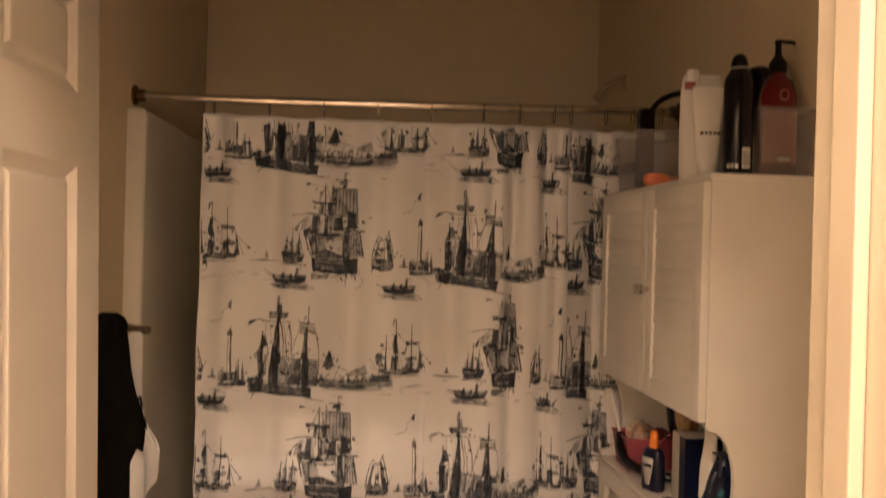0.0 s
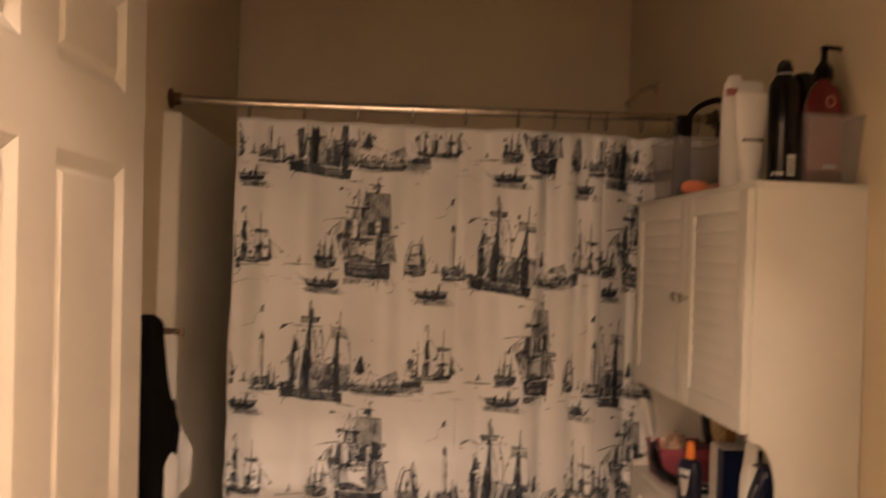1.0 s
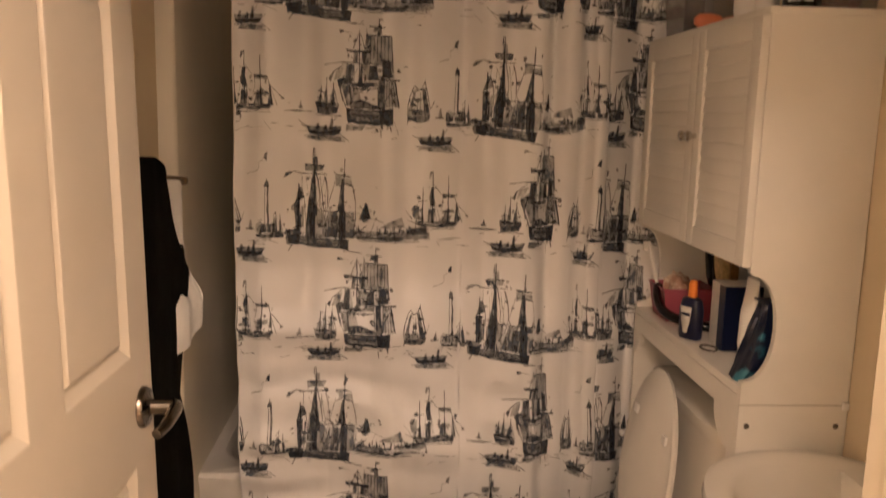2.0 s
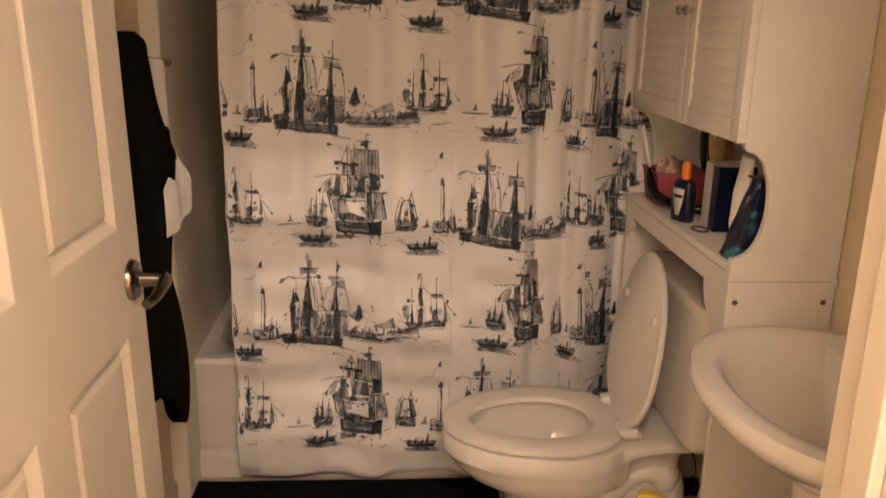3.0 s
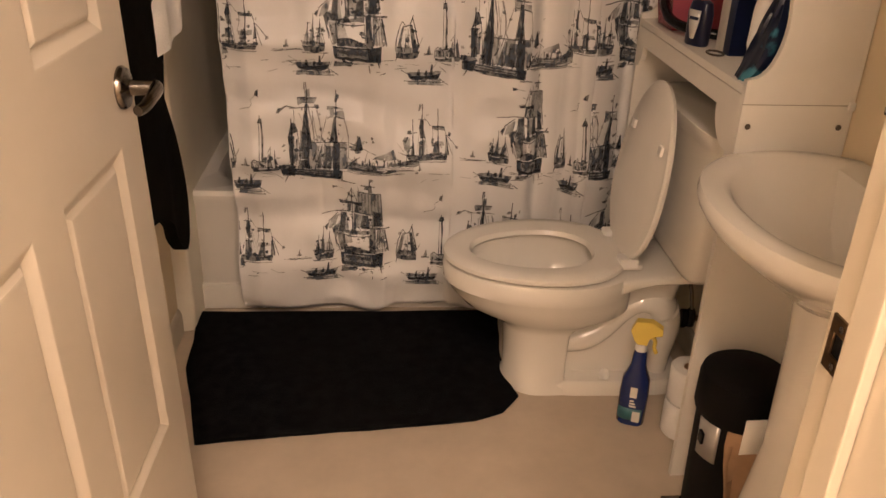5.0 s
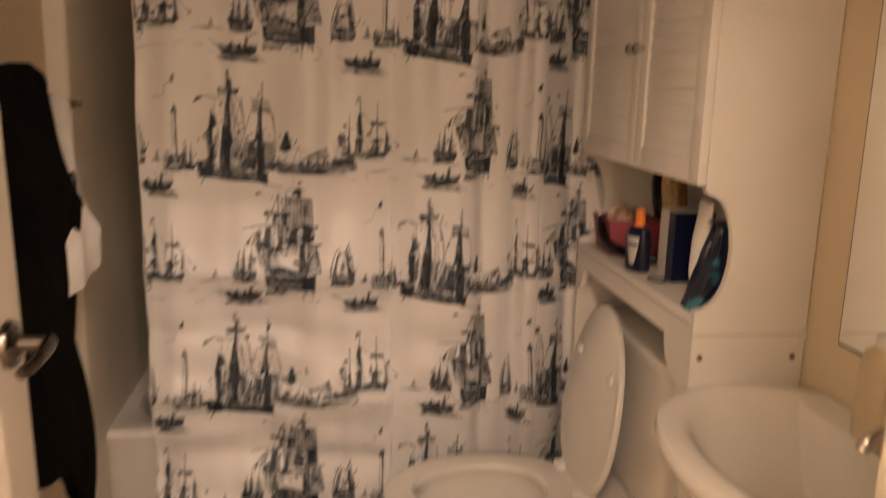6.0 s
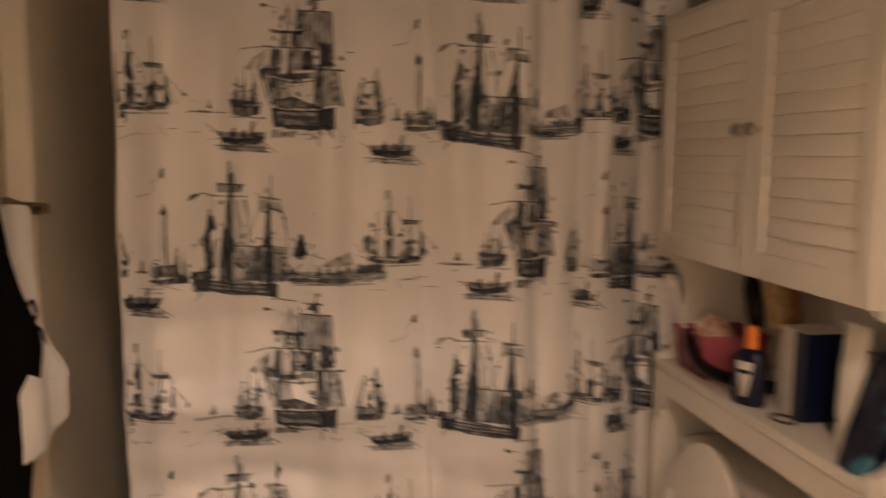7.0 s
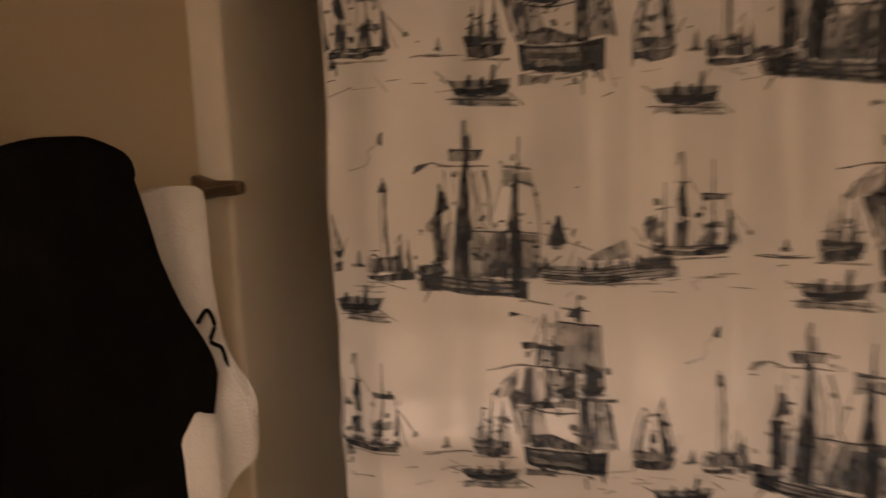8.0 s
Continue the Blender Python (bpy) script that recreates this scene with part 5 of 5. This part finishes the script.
part("shell", tray(0.13, 0.12, 0.10), M_PINK, basket, smooth=False)
part("rim", tube([(sx * 0.077, sy * 0.072, 0.101) for sx, sy in ((-1, -1), (1, -1), (1, 1), (-1, 1), (-1, -1))], 0.0035, 8), M_PINK, basket)
pouch = thing("cotton_pouch", (0.87, 1.99, SZ + 0.003), "pale crumpled bag of cotton pads in the basket", "pouch")
pb = bmesh.new()
bmesh.ops.create_icosphere(pb, subdivisions=3, radius=1)
for v in pb.verts:
    v.co = Vector((v.co.x * 0.044, v.co.y * 0.050, 0.064 + v.co.z * 0.060)) * (1 + 0.30 * noise.noise(v.co * 2.6) + 0.12 * noise.noise(v.co * 6))
part("bag", pb, M_POUCH, pouch)
brush_tip = thing("toothbrush", (0.835, 2.03, SZ + 0.004), "pale toothbrush leaning out of the basket", "toothbrush")
part("handle", tube(spline([(0, 0, 0), (-0.012, 0.02, 0.09), (-0.03, 0.05, 0.19)]), 0.005, 8), M_WHITEP, brush_tip)
part("bristles", box(-0.045, 0.044, 0.165, -0.03, 0.056, 0.19, 0.002), M_LABEL, brush_tip)

cord = thing("hair_tool_cord", (0.86, 1.90, SZ), "thick black cord looped over the basket", "cord")
part("cable", tube(spline([(-0.05, 0.09, 0.085), (-0.062, 0.05, 0.055), (-0.055, 0.0, 0.03), (-0.02, -0.06, 0.02), (0.04, -0.09, 0.013)]), 0.0125, 12), M_BLACKP, cord)

lotion = thing("sunscreen_bottle", (0.822, 1.762, SZ), "navy blue spray bottle with an orange cap", "bottle")
part("bottle", loft([circ(0, 0, z, rx, ry, 24, 2.6) for z, rx, ry in ((0, 0.017, 0.028), (0.005, 0.019, 0.031), (0.08, 0.02, 0.032), (0.105, 0.017, 0.026), (0.112, 0.012, 0.014))]), M_NAVY, lotion)
part("cap", loft([circ(0, 0, z, rx, ry, 20, 2.4) for z, rx, ry in ((0.112, 0.010, 0.012), (0.145, 0.009, 0.011), (0.155, 0.008, 0.009), (0.158, 0.004, 0.005))]), M_ORANGE, lotion, "orange spray cap")
lab = [[Vector((-0.0212, y * w, z)) for y in (-1, 1)] for z, w in ((0.018, 0.006), (0.05, 0.013), (0.088, 0.018))]
part("label", loft(lab, close=False, cap0=False, cap1=False), M_LABEL, lotion, "pale shield-shaped label", solid=0.001)
part("label_bar", box(-0.0225, -0.013, 0.064, -0.0215, 0.013, 0.072), M_NAVY, lotion)

carton2 = thing("toothpaste_box", (0.90, 1.675, SZ), "white carton with a dark navy side", "box")
part("carton", box(-0.045, -0.03, 0, 0.045, 0.052, 0.155, 0.0015), M_LABEL, carton2)
part("navy_side", box(-0.0462, -0.030, 0.001, -0.0452, 0.002, 0.154), M_NAVY, carton2, "navy printed stripe")
part("navy_end", box(-0.0452, -0.0315, 0.001, 0.044, -0.0302, 0.154), M_NAVY, carton2, "navy printed end")

tube_w = thing("cream_tube", (0.868, 1.535, SZ), "white squeeze tube standing on its cap", "tube")
part("body", loft([circ(0, 0, z, rx, ry, 24) for z, rx, ry in ((0.03, 0.02, 0.02), (0.05, 0.024, 0.024), (0.12, 0.021, 0.026), (0.185, 0.006, 0.03), (0.195, 0.003, 0.031))]), M_WHITEP, tube_w)
part("cap", lathe([(0.021, 0), (0.021, 0.03), (0.018, 0.031)], n=20), M_WHITEP, tube_w)

pack = thing("wipes_pack", (0.893, 1.447, SZ), "dark blue and teal soft plastic pack slumped at the shelf end", "packet")
pk = bmesh.new()
bmesh.ops.create_cube(pk, size=1)
bmesh.ops.subdivide_edges(pk, edges=pk.edges[:], cuts=7, use_grid_fill=True)
for v in pk.verts:
    c = v.co.copy()
    puff = 1 - 0.45 * (abs(c.z) * 2) ** 3
    v.co = Vector((c.x * 0.10 + 0.02 * c.z, c.y * 0.07 * puff, (c.z + 0.5) * 0.168)) + Vector((1, 1, 0.2)) * 0.010 * noise.noise(c * 4)
    v.co.x -= 0.035 * (1 - (c.z + 0.5)) ** 2
pack_ob = part("wrapper", pk, M_PACK, pack)
part("sealed_edge", box(-0.050, -0.026, 0.1645, 0.056, 0.026, 0.1685, 0.0015), M_NAVY, pack)

jar = thing("brown_jar", (0.962, 1.535, SZ), "dark brown jar standing at the back of the shelf", "jar")
part("jar", lathe([(0.030, 0), (0.033, 0.004), (0.033, 0.15), (0.028, 0.165), (0.024, 0.17)], n=24), M_JAR, jar)
part("lid", lathe([(0.026, 0.1705), (0.027, 0.173), (0.027, 0.195), (0.024, 0.198)], n=24), M_BLACKP, jar, "black screw lid")

band = thing("hair_tie", (0.832, 1.665, SZ), "small dark grey hair elastic lying flat on the shelf", "hair tie")
part("loop", tube([(0.022 * math.cos(a) * 0.8, 0.026 * math.sin(a), 0.0026) for a in [2 * math.pi * k / 24 for k in range(25)]], 0.0026, 8), M_EDGE, band)

hairbrush = thing("hair_brush", (0.955, 1.82, SZ + 0.004), "wooden paddle hair brush with tan bristles standing on end", "hair brush")
pad = loft([[Vector((x, y, z)) for y, z in [(0.034 * math.cos(a), 0.155 + 0.062 * math.sin(a)) for a in [2 * math.pi * k / 24 for k in range(24)]]] for x in (-0.009, 0.009)])
part("paddle", pad, M_WOODB, hairbrush)
part("bristles", loft([[Vector((x, y, z)) for y, z in [(0.026 * s * math.cos(a), 0.155 + 0.052 * s * math.sin(a)) for a in [2 * math.pi * k / 20 for k in range(20)]]] for x, s in ((-0.0095, 1), (-0.024, 0.94))]), M_BRIST, hairbrush, "tan bristle pad")
part("handle", tube([(0, 0, 0.0), (0, 0, 0.05), (0, 0, 0.1)], 0.011), M_WOODB, hairbrush)
lotion.scale = (0.95, 1.0, 0.93)
lotion.rotation_euler = (0, 0, radians(28))
hairbrush.rotation_euler = (radians(-20), 0, 0)
hairbrush.scale = (1.1, 1.2, 1.12)
basket.scale = (0.95, 0.92, 0.86)
pouch.scale = (0.92, 0.92, 0.9)

dryer = thing("black_brush", (0.962, 1.955, SZ + 0.004), "black plastic vent brush standing behind the bottles", "brush")
part("head", loft([circ(0, 0, z, rx, ry, 20, 2.6) for z, rx, ry in ((0.09, 0.012, 0.014), (0.12, 0.015, 0.024), (0.18, 0.014, 0.024), (0.21, 0.008, 0.012))]), M_BLACKP, dryer)
part("handle", lathe([(0.009, 0), (0.011, 0.03), (0.008, 0.09)], n=14), M_BLACKP, dryer)
dryer.rotation_euler = (radians(-20), 0, 0)

# ---- on top of the cabinet ----
TZ = 1.7205
bin1 = thing("clear_storage_bin", (0.877, 1.985, TZ), "clear plastic bin holding black hair clips", "storage bin", "clear bins on the cabinet")
part("tub", tray(0.13, 0.20, 0.105), M_CLEAR, bin1, smooth=False)
part("rim", tube([(sx * 0.077, sy * 0.112, 0.105) for sx, sy in ((-1, -1), (1, -1), (1, 1), (-1, 1), (-1, -1))], 0.003, 8), M_CLEAR, bin1)
clip_t = thing("hair_clip", (0.898, 1.985, TZ + 0.004), "large black curved hair clip in the clear bin", "hair clip")
part("jaw", box(-0.022, 0.02, 0.0, 0.022, 0.055, 0.165, 0.007), M_BLACKP, clip_t)
part("arch", tube(spline([(0, 0.03, 0.155), (0, 0.0, 0.185), (0, -0.05, 0.2), (0, -0.085, 0.185), (0, -0.095, 0.15), (0, -0.085, 0.10)]), 0.0062, 10), M_BLACKP, clip_t)
part("knob", box(-0.018, -0.075, 0.125, 0.018, -0.045, 0.16, 0.007), M_BLACKP, clip_t)

razor = thing("orange_razor", (0.898, 1.80, TZ), "orange and peach plastic razor lying at the front edge", "razor")
part("head", turn(loft([[Vector((p.x, y, 0.019 + p.y)) for p in circ(0, 0, 0, r * 0.9, r, 20, 2.6)] for y, r in ((-0.01, 0.006), (-0.004, 0.013), (0.02, 0.018), (0.045, 0.016), (0.055, 0.010), (0.058, 0.004))]), pose(0, 0.05, 0.0005, 0, 0, 0)), M_CORAL, razor)
part("handle", tube(spline([(0, 0.05, 0.012), (0.004, 0.01, 0.022), (0.01, -0.05, 0.03), (0.02, -0.085, 0.024)]), 0.013, 10), M_SKIN, razor)

tube_a = thing("lotion_tube", (0.867, 1.635, TZ), "white lotion tube standing on its cap", "tube")
part("body", loft([circ(0, 0, z, rx, ry, 28) for z, rx, ry in ((0.0, 0.026, 0.034), (0.02, 0.028, 0.037), (0.12, 0.026, 0.038), (0.19, 0.014, 0.037), (0.225, 0.004, 0.034), (0.232, 0.003, 0.030))]), M_WHITEP, tube_a)
part("fold", box(-0.012, 0.004, 0.2, 0.012, 0.030, 0.245, 0.011), M_WHITEP, tube_a)
part("red_mark", box(-0.019, 0.014, 0.198, -0.008, 0.032, 0.213, 0.002), M_ROSE, tube_a)

tube_b = thing("conditioner_tube", (0.838, 1.525, TZ), "white conditioner tube with a small dark line of print", "tube")
part("body", loft([circ(0, 0, z, rx, ry, 28) for z, rx, ry in ((0.0, 0.019, 0.019), (0.03, 0.020, 0.021), (0.034, 0.021, 0.024), (0.10, 0.016, 0.029), (0.175, 0.004, 0.0345), (0.187, 0.003, 0.035))]), M_WHITEP, tube_b)
for k in range(5):
    part("print_bar", box(-0.0182, -0.022 + 0.009 * k, 0.088, -0.0120, -0.016 + 0.009 * k, 0.094), M_EDGE, tube_b)

can = thing("hairspray_can", (0.863, 1.433, TZ), "tall black aerosol can with a pale code patch", "aerosol can")
part("can", lathe([(0.0265, 0), (0.028, 0.004), (0.028, 0.168), (0.026, 0.182), (0.018, 0.195), (0.0165, 0.2)], n=32), M_BLACKP, can)
part("cap", lathe([(0.0155, 0.2), (0.0155, 0.212), (0.011, 0.224), (0.005, 0.228)], n=20), M_BLACKP, can)
part("ring", lathe([(0.0168, 0.198), (0.0174, 0.2), (0.0168, 0.202)], n=20), M_SILVER, can)
code = box(-0.0082, -0.0290, 0.012, 0.0082, -0.0278, 0.05, 0.0002, seg=1)
part("code_patch", turn(code, pose(0, 0, 0, 0, 0, 8)), M_LABEL, can, "pale code patch")
for k in range(6):
    part("code_bar", turn(box(-0.0072, -0.0294, 0.016 + 0.005 * k, 0.0072, -0.0288, 0.0185 + 0.005 * k), pose(0, 0, 0, 0, 0, 8)), M_BLACKP, can)
for k in range(3):
    part("print_bar", turn(box(-0.003, -0.0290, 0.012, 0.003, -0.0279, 0.019), pose(0, 0, 0, 0, 0, -58 + 16 * k)), M_LABEL, can)

bin2 = thing("clear_storage_bin", (0.895, 1.475, TZ), "clear plastic bin holding a red pump bottle", "storage bin", "clear bins on the cabinet")
bin2.location = (0.957, 1.475, TZ)
bin2.scale = (0.83, 0.80, 1.2)
bin1.scale = (1.0, 0.80, 1.48)
part("tub", tray(0.125, 0.15, 0.115), M_CLEAR, bin2, smooth=False)
part("rim", tube([(sx * 0.0745, sy * 0.087, 0.115) for sx, sy in ((-1, -1), (1, -1), (1, 1), (-1, 1), (-1, -1))], 0.003, 8), M_CLEAR, bin2)
pump = thing("shampoo_bottle", (0.952, 1.446, TZ + 0.004), "dark red pump bottle with a rose label in the clear bin", "bottle")
part("bottle", loft([circ(0, 0, z, rx, ry, 32, 2.6) for z, rx, ry in ((0, 0.034, 0.026), (0.006, 0.038, 0.03), (0.14, 0.038, 0.03), (0.165, 0.03, 0.026), (0.178, 0.016, 0.016), (0.182, 0.015, 0.015))]), M_RED, pump)
part("label", loft([circ(0, 0, z, 0.0384, 0.0304, 32, 2.6)[18:31] for z in (0.02, 0.115)], close=False, cap0=False, cap1=False), M_ROSE, pump, "rose printed label", solid=0.0006)
part("emblem", turn(loft([circ(0, 0, z, r, n=24) for r, z in ((0.0105, 0), (0.0105, 0.001), (0.0075, 0.001), (0.0075, 0))], cap0=False, cap1=False), pose(0, -0.0302, 0.14, 90, 0, 0)), M_ROSE, pump, "round rose emblem")
part("foil_bar", box(-0.012, -0.0316, 0.024, 0.014, -0.0306, 0.031), M_SILVER, pump)
pcol = part("pump_collar", lathe([(0.0185, 0.182), (0.0185, 0.20), (0.014, 0.206), (0.007, 0.215), (0.006, 0.235)], n=20), M_BLACKP, pump, "black pump collar")
part("pump_spout", tube([(-0.007, 0, 0.238), (0.0, 0, 0.24), (0.03, 0, 0.239), (0.036, 0, 0.237)], 0.0036, 10), M_BLACKP, pcol)
big = thing("round_brush", (0.951, 1.515, TZ + 0.004), "round black brush head behind the red bottle", "brush")
part("head", turn(lathe([(0.02, -0.012), (0.062, -0.01), (0.066, 0), (0.062, 0.01), (0.02, 0.012)], n=28), pose(0, 0, 0.135, 90, 0, 0)), M_BLACKP, big)
part("handle", lathe([(0.012, 0), (0.012, 0.08)], n=14), M_BLACKP, big)

tube_a.scale, tube_b.scale, can.scale, pump.scale, big.scale = [(k, k, h) for k, h in ((1.28, 1.08), (1.0, 1.07), (1.08, 1.10), (1.0, 1.17), (1.0, 1.22))]
clip_t.scale = (1.1, 1.15, 1.36)
clip_t.rotation_euler = razor.rotation_euler = (0, 0, radians(90))
tube_a.rotation_euler, tube_b.rotation_euler = (0, 0, radians(78)), (0, 0, radians(82))

# assumed fitting under the hall ceiling, out of view; the low fill has none
hl = thing("assumed_hall_lamp", (0.22, -0.60, ZC), "assumed two-arm brass fitting for the unseen hall bulbs", "ceiling lamp")
part("canopy", lathe([(0.05, -0.001), (0.05, -0.012), (0.02, -0.025), (0.008, -0.03)], n=24), M_BRASSY, hl)
part("stem", tube([(0, 0, -0.025), (0, 0, -0.30)], 0.006, 10), M_BRASSY, hl)
for ax in (-1, 1):
    arm_bm = tube(spline([(0, 0, -0.29), (ax * 0.07, 0, -0.31), (ax * 0.17, 0, -0.28), (ax * 0.22, 0, -0.25)]), 0.005, 8)
    part("arm", arm_bm, M_BRASSY, hl)
